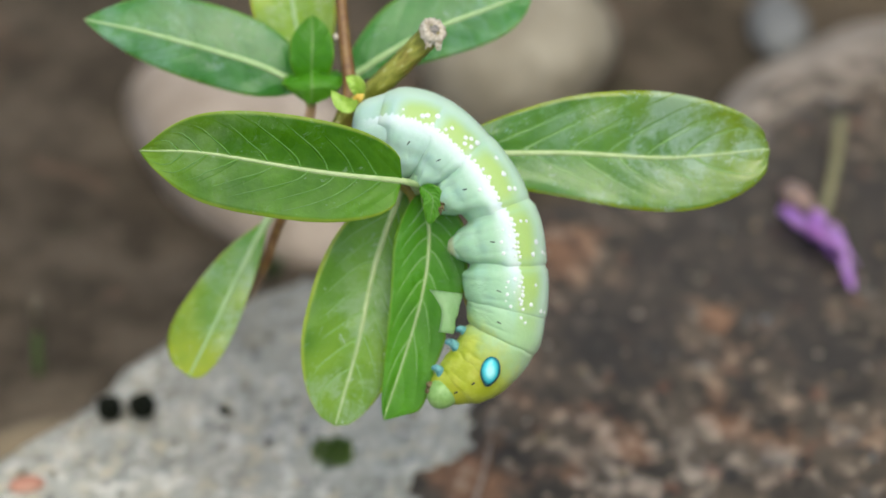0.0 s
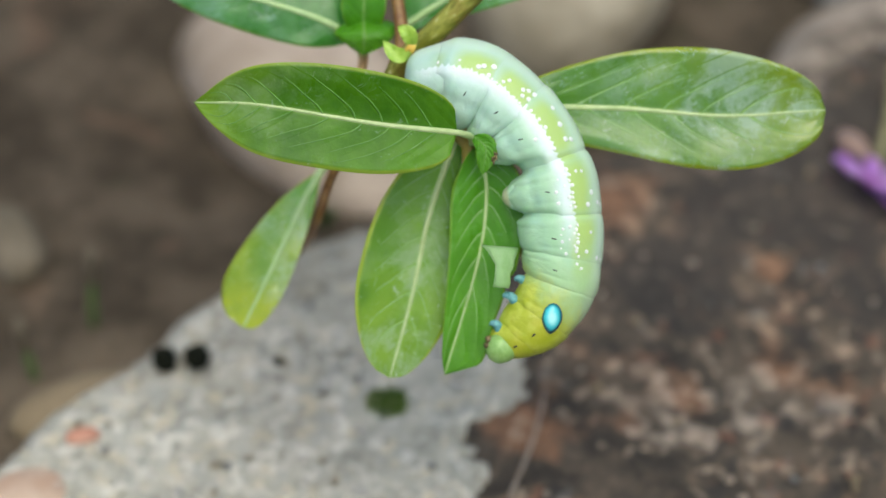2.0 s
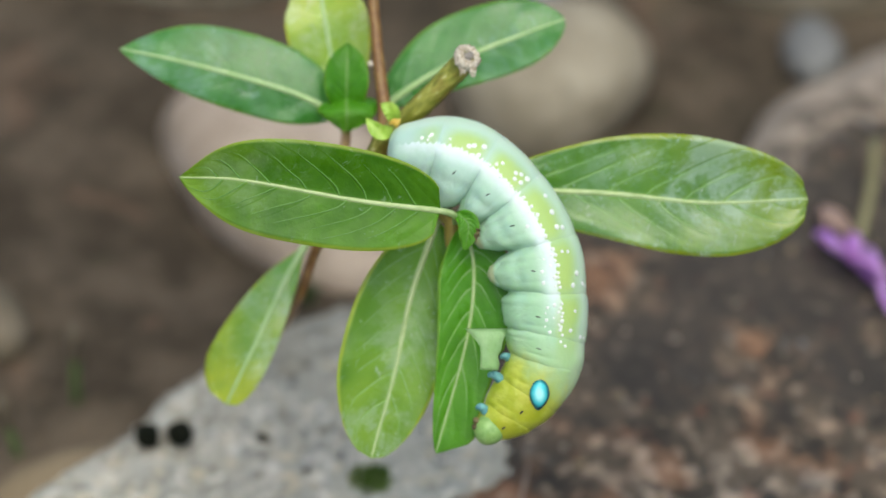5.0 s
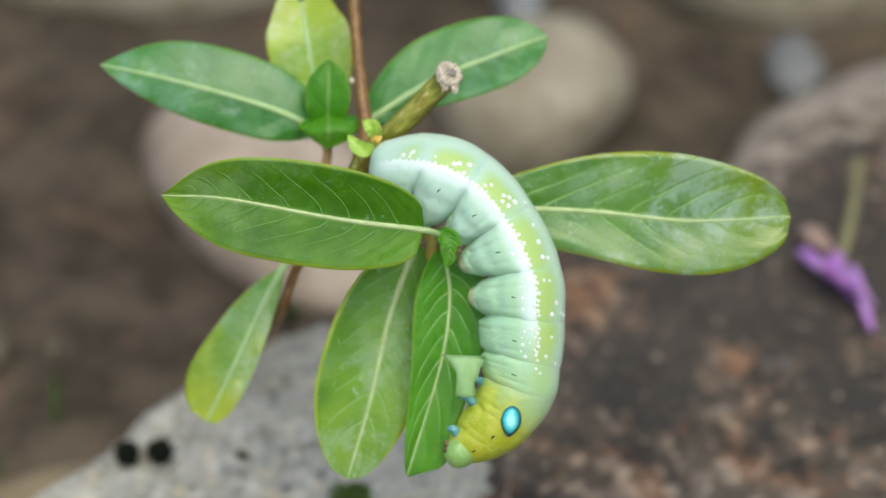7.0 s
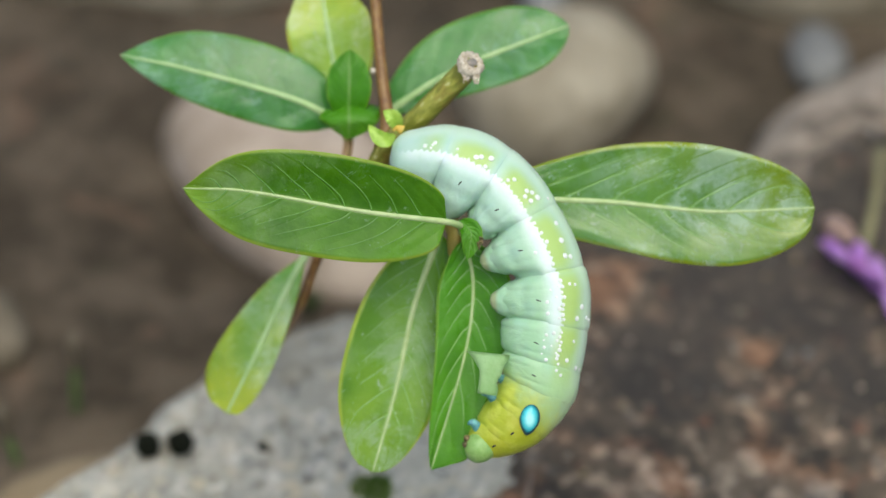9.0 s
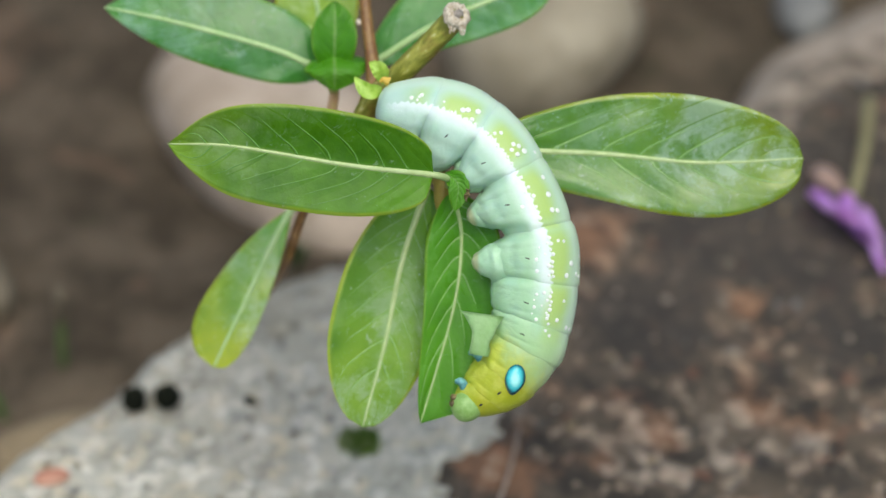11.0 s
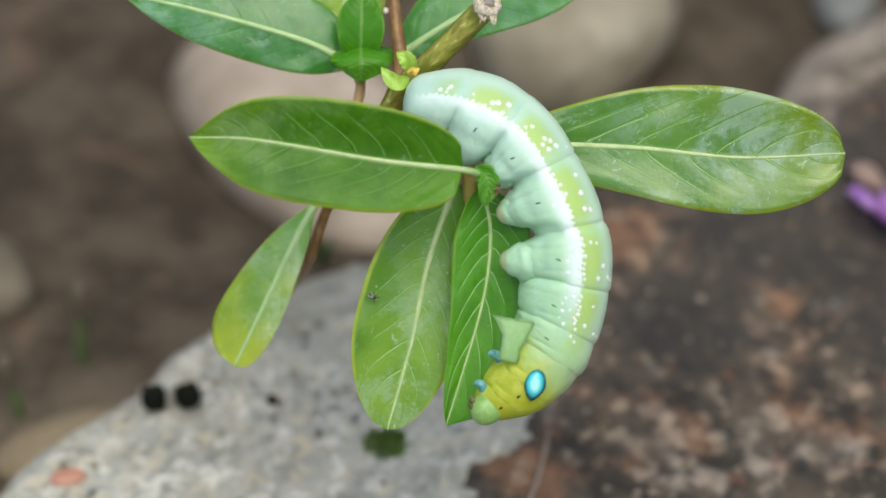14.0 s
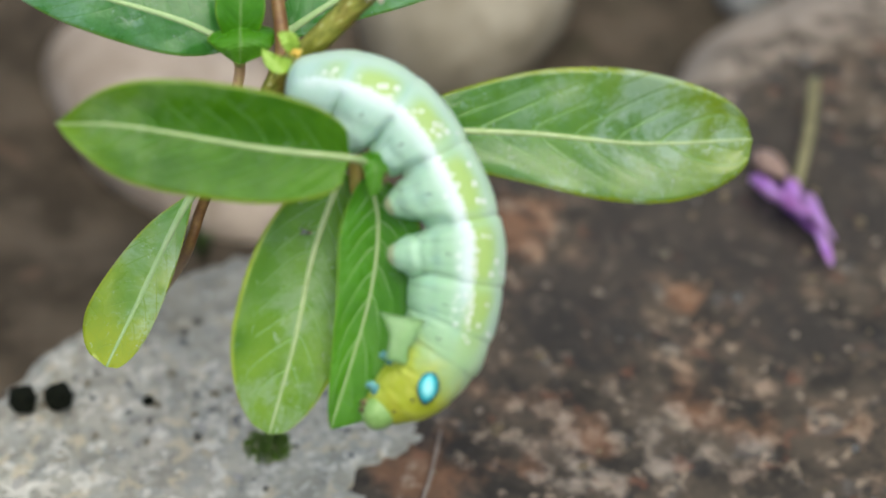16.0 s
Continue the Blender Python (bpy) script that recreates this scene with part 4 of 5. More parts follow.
    leaf_part(back, [(-21.4, 23, 22), (-22.8, 30, 23), (-24.2, 38, 22), (-25.0, 43.6, 24)], (7.6, 0.72, 0.5, 0.6), (8.2, 0.72, 0.5, 0.6), LEAF_PALE, (0.2, 0.3), rib=0.85, rib_mat=RIB_SOFT, heart=2.2, wave=0.2,
              label="pale yellowish green upright leaf")
    leaf_part(back, [(-20.4, 19.6, 17), (-20.3, 25, 15), (-20.2, 30, 15), (-20.2, 33.5, 16)], (4.2, 0.45, 0.7, 0.75), (4.1, 0.45, 0.7, 0.75), LEAF_DEEP, 0.3, rib=0.18, rib_mat=VEIN,
              label="small young deep green leaf")
    leaf_part(back, [(-20.4, 23.8, 15.5), (-20.3, 21.2, 12.5), (-20.4, 17.8, 14)], (5.8, 0.32, 0.3, 0.8), (5.6, 0.32, 0.3, 0.8), LEAF_DEEP, -0.25, rib=0.15, rib_mat=VEIN,
              label="small young deep green leaf")
    leaf_part(back, [(-27.4, -1.6, 24), (-31.4, -8.9, 23), (-36.9, -20.4, 22), (-41.9, -30.6, 23)], (4.0, 0.74, 1.2, 0.36), (7.5, 0.78, 1.4, 0.36), LEAF_TIP, (0.1, -0.3), rib=0.9, rib_mat=RIB_SOFT,
              label="narrow green leaf with a yellow rounded tip")

    front = thing("feeding_shoot", at(-17, 4, 18), "leafy periwinkle shoot on which the caterpillar feeds, partly eaten", "plant")
    part("stem", tube([at(-17, 4, 18), at(-8, 5.5, 12), at(-2.0, 2.5, 4), at(-1.2, -3, 4), at(4.5, -8, 4.5), at(9.0, -20, 5)],
                      [0.0015, 0.0015, 0.0016, 0.0014, 0.0013, 0.0009], rough=0.08), STEM_YELLOW, front, "yellowish olive stem")
    leaves = {}
    leaves["left"] = leaf_part(front, [(-3.4, 3.4, -8.3), (-18.4, 5.3, -10.5), (-38.4, 8.9, -11), (-49.9, 9.5, -9)], (9.2, 0.52, 0.26, 0.8), (8.9, 0.40, 0.3, 0.95), LEAF, (0.14, 0.38),
                               rib=0.66, veins=8, runs=(0.3, 0.2), label="large glossy green leaf with a cream midrib")
    part("petiole", tube([at(-0.8, 1.4, 1), at(-1.0, 2.6, -4.5), at(-2.8, 3.25, -7.7), at(-5, 3.6, -8.4)], [0.0006, 0.0006, 0.0006, 0.0005], 10, 5), RIB, leaves["left"], "pale green leaf stalk")
    leaves["right"] = leaf_part(front, [(2.0, 7.6, 5), (25.6, 6.7, 6), (43.6, 5.0, 5), (61.5, 5.7, 6)], (11.9, 0.58, 0.7, 0.46), (9.7, 0.68, 0.5, 0.38), LEAF_RIPE, (0.2, 0.1),
                                rib=0.74, veins=6, vein_mat=VEIN_MID, wave=0.5, runs=(0.42, 0.34), label="large green leaf yellowing towards its rounded tip")
    leaves["down"] = leaf_part(front, [(-4.6, 1.4, 6), (-9.4, -11.9, 7), (-12.6, -25.9, 6), (-16.9, -40.7, 6)], (7.8, 0.62, 0.5, 0.5), (10.4, 0.62, 0.5, 0.5), LEAF_DUSTY, (0.05, 0.2),
                               rib=0.8, veins=7, vein_mat=VEIN_MID, wave=0.4, runs=(0.26, 0.26), label="hanging green leaf with dusty marks")

    def eaten(u):
        if u < 0.68:
            return 7.2 * swell(min(u, 0.6), 0.45, 0.7, 0.4)
        if u < 0.72:
            return 6.6 - 1.0 * math.sin((u - 0.68) / 0.04 * math.pi / 2)
        if u > 0.945:
            return 5.4 * (1 - u) / 0.055 + 0.2
        return 5.6 + 0.3 * min(max((u - 0.73) / 0.12, 0), 1) + 0.4 * abs(math.sin(u * 23)) - 0.4 * max(u - 0.75, 0) * 4

    leaves["middle"] = leaf_part(front, [(-0.2, 0.2, 1.5), (1.2, -7.9, 2.5), (-0.4, -20.3, 2.5), (-6.4, -40.3, 2)], (6.9, 0.45, 0.7, 0.6), (6.4, 0.42, 0.6, 0.75), LEAF_DEEP, (0.2, 0.35),
                                 rib=0.5, veins=7, vein_mat=VEIN_MID, runs=(0.28, 0.28), label="young bright green leaf with eaten edge", bitten=eaten)
    # torn flap held by the legs
    bm = bmesh.new()
    rows = []
    for k in range(13):
        u = k / 12
        near, far = 3.6 - 2.2 * min(u / 0.42, 1) ** 0.7 + 0.5 * max(u - 0.6, 0), 3.2 - 1.7 * min(u / 0.6, 1) + 0.1 * math.sin(u * 17)
        mid = at(3.9 + 0.1 * u, -18.8 - 7.3 * u - 0.3 * math.sin(u * 3), -7.0 - 0.6 * math.sin(u * 3))
        rows.append([bm.verts.new(mid + Vector(((near if q < 0 else far) * q * 1.12 / 1000, (0.7 * q * q - 0.4 * u) / 1000, -(0.15 * q) / 1000))) for q in (-1, -0.66, -0.33, 0, 0.33, 0.66, 1)])
    for a, b in zip(rows, rows[1:]):
        for j in range(6):
            bm.faces.new((a[j], b[j], b[j + 1], a[j + 1]))
    bmesh.ops.solidify(bm, geom=bm.faces[:], thickness=0.0003)
    leaves["flap"] = part("torn_flap", bm, TORN, front, "pale torn leaf piece held between the caterpillar's legs", pivot=at(4, -19, -7.0))
    rnd = random.Random(9)
    for k in range(9):
        a = at(2.9 + rnd.uniform(-0.6, 0.5), -0.6 + rnd.uniform(-1.0, 1.0), -6.5)
        b = a + Vector((rnd.uniform(-0.0004, 0.0011), -rnd.uniform(0.0, 0.0008), rnd.uniform(-0.0009, 0.0009)))
        part("chewed_fibre", tube([a, a.lerp(b, 0.5) + Vector((0, -0.0002, 0.0002)), b], [0.0002, 0.00016, 0.00006], 6, 4, rough=0.4), MOUTH, front)
    leaves["bit"] = leaf_part(front, [(-1.0, 3.4, -4.5), (1.2, 1.2, -5), (0.6, -3.4, -4.5)], (2.0, 0.5, 0.6, 0.7), (1.9, 0.5, 0.6, 0.7), LEAF_DEEP, 0.2, rib=0.1, rib_mat=VEIN,
                              label="tiny young leaf with chewed edge")
    return leaves




# ---- the caterpillar ----
# belly and back ends of the joints between the rings, x and z in mm, from tail to neck
JOINTS = [
    (-13.3, 10.0, -12.7, 18.6), (-6.3, 7.2, -1.6, 20.4), (0.1, 4.0, 8.2, 16.6), (3.4, 0.4, 15.8, 7.9), (6.0, -5.2, 20.8, -3.0),
    (6.6, -11.9, 21.5, -13.1), (7.1, -18.1, 20.7, -21.2), (7.2, -22.5, 19.4, -27.2), (5.0, -26.8, 14.8, -33.5), (2.5, -30.9, 10.2, -36.6), (0.7, -34.1, 6.4, -37.8),
]
DEPTHS = [2.0, 0.8, 0, -0.5, -1, -1, -1, -1, -1, -1, -1]
RINGS = ["tail_segment"] + ["body_segment"] * 6 + ["thorax_segment"] * 3


def body_point(s, phi, grow=1.0, flat=0.94):
    """On the caterpillar's skin: s joints from the tail, phi radians from the back towards the lens."""
    xi, zi, xo, zo = spline(JOINTS, s)
    y = float(np.interp(s, range(11), DEPTHS))
    a, b = at(xi, zi, y), at(xo, zo, y)
    c, n = (a + b) / 2, (b - a) / 2
    return c + n * math.cos(phi) * grow + Vector((0, -1, 0)) * n.length * flat * math.sin(phi) * grow


def ring_shape(u, phi, ring=3):
    """How far the skin stands out at u along a segment (0 to 1, a little past both): full in the middle, tucked in at the joints,
    pleated along the flank and lobed on the belly."""
    q = abs(2 * u - 1)
    v = abs((phi + math.pi) % (2 * math.pi) - math.pi) / math.pi
    belly = max(-math.cos(phi), 0) ** 0.7
    front = ring >= 7
    deep = (0.065 + (0.2 if ring > 4 else 0.32) * v + (4.2 if ring < 5 else 1.8) * belly) * (0.25 if front else 0.6 if ring == 6 else 1.0)
    r = 1.022 + (0.0 if front else 0.06) * belly - 0.085 * deep * min(q, 1) ** 5 - 0.012 * q * q
    inside = max(1 - q ** 6, 0)
    r -= 0.05 * math.exp(-((v - 0.69) / 0.045) ** 2) * inside * (0.3 if front else 0.6 if ring > 4 else 1.0)
    r -= 0.0 if front else (0.02 if ring > 4 else 0.045) * belly * math.exp(-((u - 0.27) / 0.07) ** 2)
    r -= 0.022 * math.exp(-((u - 0.74) / 0.06) ** 2) * math.exp(-((v - 0.62) / 0.12) ** 2)
    if 1 <= ring <= 4:
        r += 0.19 * math.exp(-((u - 0.5) / 0.22) ** 2) * math.exp(-((1 - v) / 0.2) ** 2)
    if q > 1:
        r -= 0.24 * (q - 1)
    return r


# by segment: spots along the stripe's edge, small ones within it, and single dots as (along, around, radius in mm)
SPOTS = {
    0: (0, 0, ((0.60, 0.34, 0.42), (0.72, 0.36, 0.3), (0.76, 0.31, 0.42), (0.73, 0.33, 0.32))),
    1: (4, 0, ((0.18, 0.30, 0.25), (0.55, 0.31, 0.5), (0.63, 0.29, 0.5), (0.80, 0.26, 0.55), (0.78, 0.34, 0.42))),
    2: (6, 0, ((0.25, 0.33, 0.34), (0.33, 0.29, 0.38), (0.62, 0.27, 0.45), (0.70, 0.24, 0.45), (0.68, 0.31, 0.42), (0.80, 0.29, 0.46), (0.82, 0.22, 0.55), (0.92, 0.12, 0.35))),
    3: (5, 2, ((0.28, 0.22, 0.45), (0.55, 0.25, 0.55), (0.80, 0.27, 0.5), (0.83, 0.22, 0.48))),
    4: (8, 7, ((0.20, 0.32, 0.34), (0.22, 0.27, 0.32), (0.62, 0.21, 0.5), (0.84, 0.26, 0.48), (0.82, 0.14, 0.4), (0.5, 0.08, 0.3), (0.86, 0.09, 0.36))),
    5: (8, 10, ((0.3, 0.26, 0.32), (0.75, 0.30, 0.4), (0.88, 0.18, 0.42), (0.9, 0.12, 0.34))),
    6: (0, 0, ((0.12, 0.38, 0.34), (0.22, 0.34, 0.34))),
}


def build_caterpillar():
    worm = thing("caterpillar", at(-8, 12, 3), "fat mint green hawkmoth caterpillar with white stripe and blue eyespot", "caterpillar")
    segments = []
    spot_mesh = bpy.data.meshes.new("white_spot")
    bm = bmesh.new()
    bmesh.ops.create_uvsphere(bm, u_segments=12, v_segments=6, radius=1)
    for v in bm.verts:
        v.co.z *= 0.28
    for f in bm.faces:
        f.smooth = True
    bm.to_mesh(spot_mesh), bm.free()
    spot_mesh.materials.append(SPOT)
    rnd = random.Random(21)
    labels = {0: "pale green tail segment with white stripe", 6: "green segment with white spots", 7: "yellow-green thorax segment with a blue eyespot",
              8: "yellow thorax segment", 9: "yellow thorax segment behind the head"}
    for k, name in enumerate(RINGS):
        bm = bmesh.new()
        uv = bm.loops.layers.uv.new("UVMap")
        n, sides = 44, 84
        lo, hi = (-0.02, 1.2) if k == 0 else (-0.22, 1.22)
        rows, mark = [], {}
        for i in range(n + 1):
            u = lo + (hi - lo) * i / n
            row = []
            for j in range(sides):
                phi = 2 * math.pi * j / sides
                r = ring_shape(u if k else max(u, 0.5), phi, k)
                if k == 0:
                    w = min((u + 0.02) / 0.34, 1)
                    r *= max(1 - (1 - w) ** 3.2, 0.0) ** 0.5 * 0.999 + 0.001
                p = body_point(k + u, phi, r)
                fold = 0.008 + 0.02 * max(-math.cos(phi), 0) + (0.014 if k >= 7 else 0.004 if k == 6 else 0)
                p += (p - body_point(k + u, 0, 0)) * (fold * noise.noise(p * 330 + Vector((k, 0, 0))) + 0.4 * fold * noise.noise(p * 900))
                v = bm.verts.new(p)
                mark[v] = (k + u, min(phi, 2 * math.pi - phi) / math.pi)
                row.append(v)
            rows.append(row)
        for a, b in zip(rows, rows[1:]):
            for j in range(sides):
                f = bm.faces.new((a[j], a[(j + 1) % sides], b[(j + 1) % sides], b[j]))
                for loop in f.loops:
                    loop[uv].uv = mark[loop.vert]
        for row, s in ((rows[0], k + lo), (rows[-1], k + hi)):
            f = bm.faces.new(row)
            for loop in f.loops:
                loop[uv].uv = mark[loop.vert]
        bmesh.ops.recalc_face_normals(bm, faces=bm.faces)
        seg = part(name, bm, SKIN, worm, labels.get(k, ""), pivot=body_point(k + 0.5, 0, 0))
        segments.append(seg)

        def skin(u, v):
            phi = v * math.pi
            p = body_point(k + u, phi, ring_shape(u, phi, k))
            e = body_point(k + u, phi + 0.05, ring_shape(u, phi, k)) - p
            d = body_point(k + u + 0.03, phi, ring_shape(u, phi, k)) - p
            normal = e.cross(d).normalized()
            if normal.dot(p - body_point(k + u, 0, 0)) < 0:
                normal = -normal
            return p, d.normalized(), normal

        def spot(u, v, r):
            p, d, normal = skin(u, v)
            ob = new("white_spot", spot_mesh)
            ob.parent = seg
            e = normal.cross(d).normalized()
            m = Matrix((e, d, normal)).transposed().to_4x4()
            ob.matrix_basis = Matrix.Translation(p - BASES[seg.name]) @ m @ Matrix.Diagonal((r / 1000, r / 1000, r / 1000, 1))

        if k in SPOTS:
            edge, small, dots = SPOTS[k]
            lower, beads = (0.05, 0.085, 0.072, 0.025, 0.012, 0.012, 0.012)[k], 0.04 if k < 3 else 0.025 if k == 3 else 0.012
            for i in range(edge):
                grow = 0.7 if k < 3 else 1.0
                spot(0.14 + 0.74 * i / max(edge - 1, 1) + rnd.uniform(-0.02, 0.02), (0.394 if k < 3 else 0.38) + beads + rnd.uniform(-0.012, 0.008), grow * rnd.uniform(0.25, 0.42))
            for i in range(small):
                spot(0.14 + 0.76 * (i + rnd.uniform(0.2, 0.8)) / small, (rnd.uniform(0.47, 0.52) if i % 2 else rnd.uniform(0.39, 0.45)) + beads * 0.5, rnd.uniform(0.18, 0.36))
            for u, v, size in dots:
                spot(u, v + lower * 0.8, size)
        if 1 <= k <= 6:
            p, d, normal = skin(0.5, 0.6 if k < 4 else 0.57)
            e = normal.cross(d).normalized()
            slit = (d * 0.35 + e).normalized()
            part("spiracle", ball(p, (slit, slit.cross(normal), normal), (0.00055, 0.00012, 0.0001), 6, 10), DARK, seg, "dark slit")
        if 1 <= k <= 4:
            base = body_point(k + 0.5, math.pi * 0.9, 0.42)
            out = (body_point(k + 0.5, math.pi, 1) - body_point(k + 0.5, 0, 0)).normalized()
            long = {1: 5.4, 2: 6.0, 3: 6.3, 4: 6.2}[k] / 1000
            tip = base + out * long + Vector((0, -0.0006, 0))
            bm = tube([base - out * 0.001, base.lerp(tip, 0.4), base.lerp(tip, 0.66), base.lerp(tip, 0.88), tip, tip + out * 0.0004], [0.0032, 0.0035, 0.0027, 0.0018, 0.0012, 0.0003], 24, 7, rough=0.12)
            uv = bm.loops.layers.uv.new("UVMap")
            for f in bm.faces:
                for loop in f.loops:
                    loop[uv].uv = ((loop.vert.co - base).dot(out) / long, 0)
            foot = part("proleg", bm, FOOT, seg, "stubby green proleg with brownish tip", pivot=base)
            if k == 4:
                lifted = foot
        if k == 7:
            p, d, normal = skin(0.80, 0.425)
            e = normal.cross(d).normalized()
            up = (Vector((0.12, 0, 1)) - normal * normal.dot(Vector((0.12, 0, 1)))).normalized()
            side = up.cross(normal)

            def drop(size, lift, shift):
                bm = ball(Vector((0, 0, 0)), XYZ, (1, 1, 1), 12, 24)
                for v in bm.verts:
                    x, y, z = v.co
                    x *= 1 - 0.38 * max(-y, 0) ** 1.5
                    v.co = p + side * (x * size[0] + shift[0]) + up * (y * size[1] + shift[1]) + normal * (z * lift)
                return bm

            part("eyespot_rim", drop((0.00182, 0.0028), 0.0007, (0.00003, -0.00016)), EYE_RIM, seg, "dark rim of the eyespot")
            part("eyespot", drop((0.00172, 0.0026), 0.0012, (-0.00004, 0.00004)), EYE, seg, "glossy turquoise eyespot", pivot=p)
        if k in (7, 8, 9):
            place = {7: (6.4, -23.3, -2.5), 8: (4.2, -26.3, -3.4), 9: (1.3, -31.8, -3.4)}[k]
            tip = at(place[0] - (0.1 if k == 9 else 0.5), place[1] + 0.1, place[2] - 0.5)
            root = at(place[0] + 1.5, place[1] - 1.3, place[2] + 0.8)
            part("leg", tube([root, root.lerp(tip, 0.5) + Vector((0, 0, 0.0004)), tip + Vector((0, 0, -0.0001)), tip + Vector((-0.0004, 0, -0.0005))], [0.001, 0.0008, 0.00055, 0.00012], 12, 5),
                 LEG, seg, "small pointed teal leg")
        if k in (8, 9):
            p, d, normal = skin(0.55, 0.44)
            part("dark_dot", ball(p, (d, normal.cross(d), normal), (0.00045, 0.0002, 0.00012), 6, 8), DARK, seg)
    # horn on the tail
    a, b = at(-11.0, 19.2, 1.0), at(-12.0, 19.6, 1.0)
    part("tail_horn", tube([a, a.lerp(b, 0.5), b, b + Vector((-0.0007, 0, -0.0005))], [0.0009, 0.00075, 0.0005, 0.0003], 12, 5), HORN, segments[0], "short orange tail horn")
    # head
    axis = (at(-1.5, -38.2, -1.5) - at(2.6, -35.4, -1.5)).normalized()
    side = Vector((0, -1, 0))
    c = at(3.0, -36.0, -2.6)
    bm = ball(c, (axis, side, axis.cross(side)), (0.0029, 0.0025, 0.0027), 18, 26, 0.06, 1.0, 400)
    head = part("head", bm, HEAD, worm, "rounded pale green head", pivot=at(2.6, -35.4, -1.4))
    segments.append(head)
    for x, z, r in ((0.9, -34.5, 0.8), (0.5, -35.5, 0.65)):
        part("mandible", ball(at(x, z, -3.0), XYZ, (r / 1000, 0.0009, r / 1150), 8, 12, 0.4, x, 900), MOUTH, head, "dark brown mouthpart")
    return segments, lifted


def build_fly():
    """A tiny fly, drawn lying along z with its back to the lens."""
    fly = thing("fly", at(-15.6, -16.5, 9.5), "tiny dark fly with clear wings walking on a leaf", "fly")
    o = BASES[fly.name]
    part("abdomen", ball(o + Vector((0, -0.00025, -0.0003)), XYZ, (0.00024, 0.00022, 0.00055), 8, 12), DARK, fly)
    part("thorax", ball(o + Vector((0, -0.0003, 0.0003)), XYZ, (0.00026, 0.00025, 0.0003), 8, 12), DARK, fly)
    part("fly_head", ball(o + Vector((0, -0.0003, 0.00068)), XYZ, (0.0002, 0.00018, 0.00016), 8, 10), BRICK, fly, "reddish head")
    for side in (-1, 1):
        part("wing", ball(o + Vector((side * 0.00026, -0.0005, -0.0005)), (Vector((1, 0, side * 0.35)).normalized(), XYZ[1], Vector((-side * 0.35, 0, 1)).normalized()),
                          (0.00018, 0.00003, 0.0006), 8, 12), WING, fly, "clear grayish wing")
        for k in (-1, 0, 1):
            a = o + Vector((side * 0.00015, -0.0002, 0.0003 + k * 0.00015))
            part("leg", tube([a, a + Vector((side * 0.0004, -0.0001, k * 0.0003)), a + Vector((side * 0.0006, 0.0002, k * 0.0005))], [0.00005, 0.00004, 0.00003], 5, 3), DARK, fly)
    return fly


build_ground()
build_grains()
build_stones()
LEAVES = build_plants()
SEGMENTS, LIFTED = build_caterpillar()
FLY = build_fly()
build_litter()


# ---- what moves ----
def sway(ob, rows):
    """Keys a leaf: seconds, mm to the right, mm up, degrees clockwise, and for some degrees about the upright, about its base."""
    rest = ob.location.copy()
    walk(ob, [(t, Matrix.Translation(rest + Vector((x, 0, z)) / 1000) @ pose(0, 0, 0, 0, a, sum(turn))) for t, x, z, a, *turn in rows])


def crawl(tracks):
    """Keys the rings: each goes where its own track leads it, and turns as its neighbours do."""
    rest = [ob.location.copy() for ob in SEGMENTS]
    n = len(rest)
    times = sorted({row[0] for track in tracks for row in track})

    def shift(k, t):
        track = tracks[k]
        return Vector((np.interp(t, [r[0] for r in track], [r[1] for r in track]), 0, np.interp(t, [r[0] for r in track], [r[2] for r in track]))) / 1000

    for k, ob in enumerate(SEGMENTS):
        rows = []
        a, b = max(k - 1, 0), min(k + 1, n - 1)
        for t in times:
            before, after = rest[b] - rest[a], rest[b] + shift(b, t) - rest[a] - shift(a, t)
            turn = math.degrees(math.atan2(before.z, before.x) - math.atan2(after.z, after.x))
            turn = (turn + 180) % 360 - 180
            rows.append((t, Matrix.Translation(rest[k] + shift(k, t)) @ pose(0, 0, 0, 0, turn * 0.9, 0)))
        walk(ob, rows)


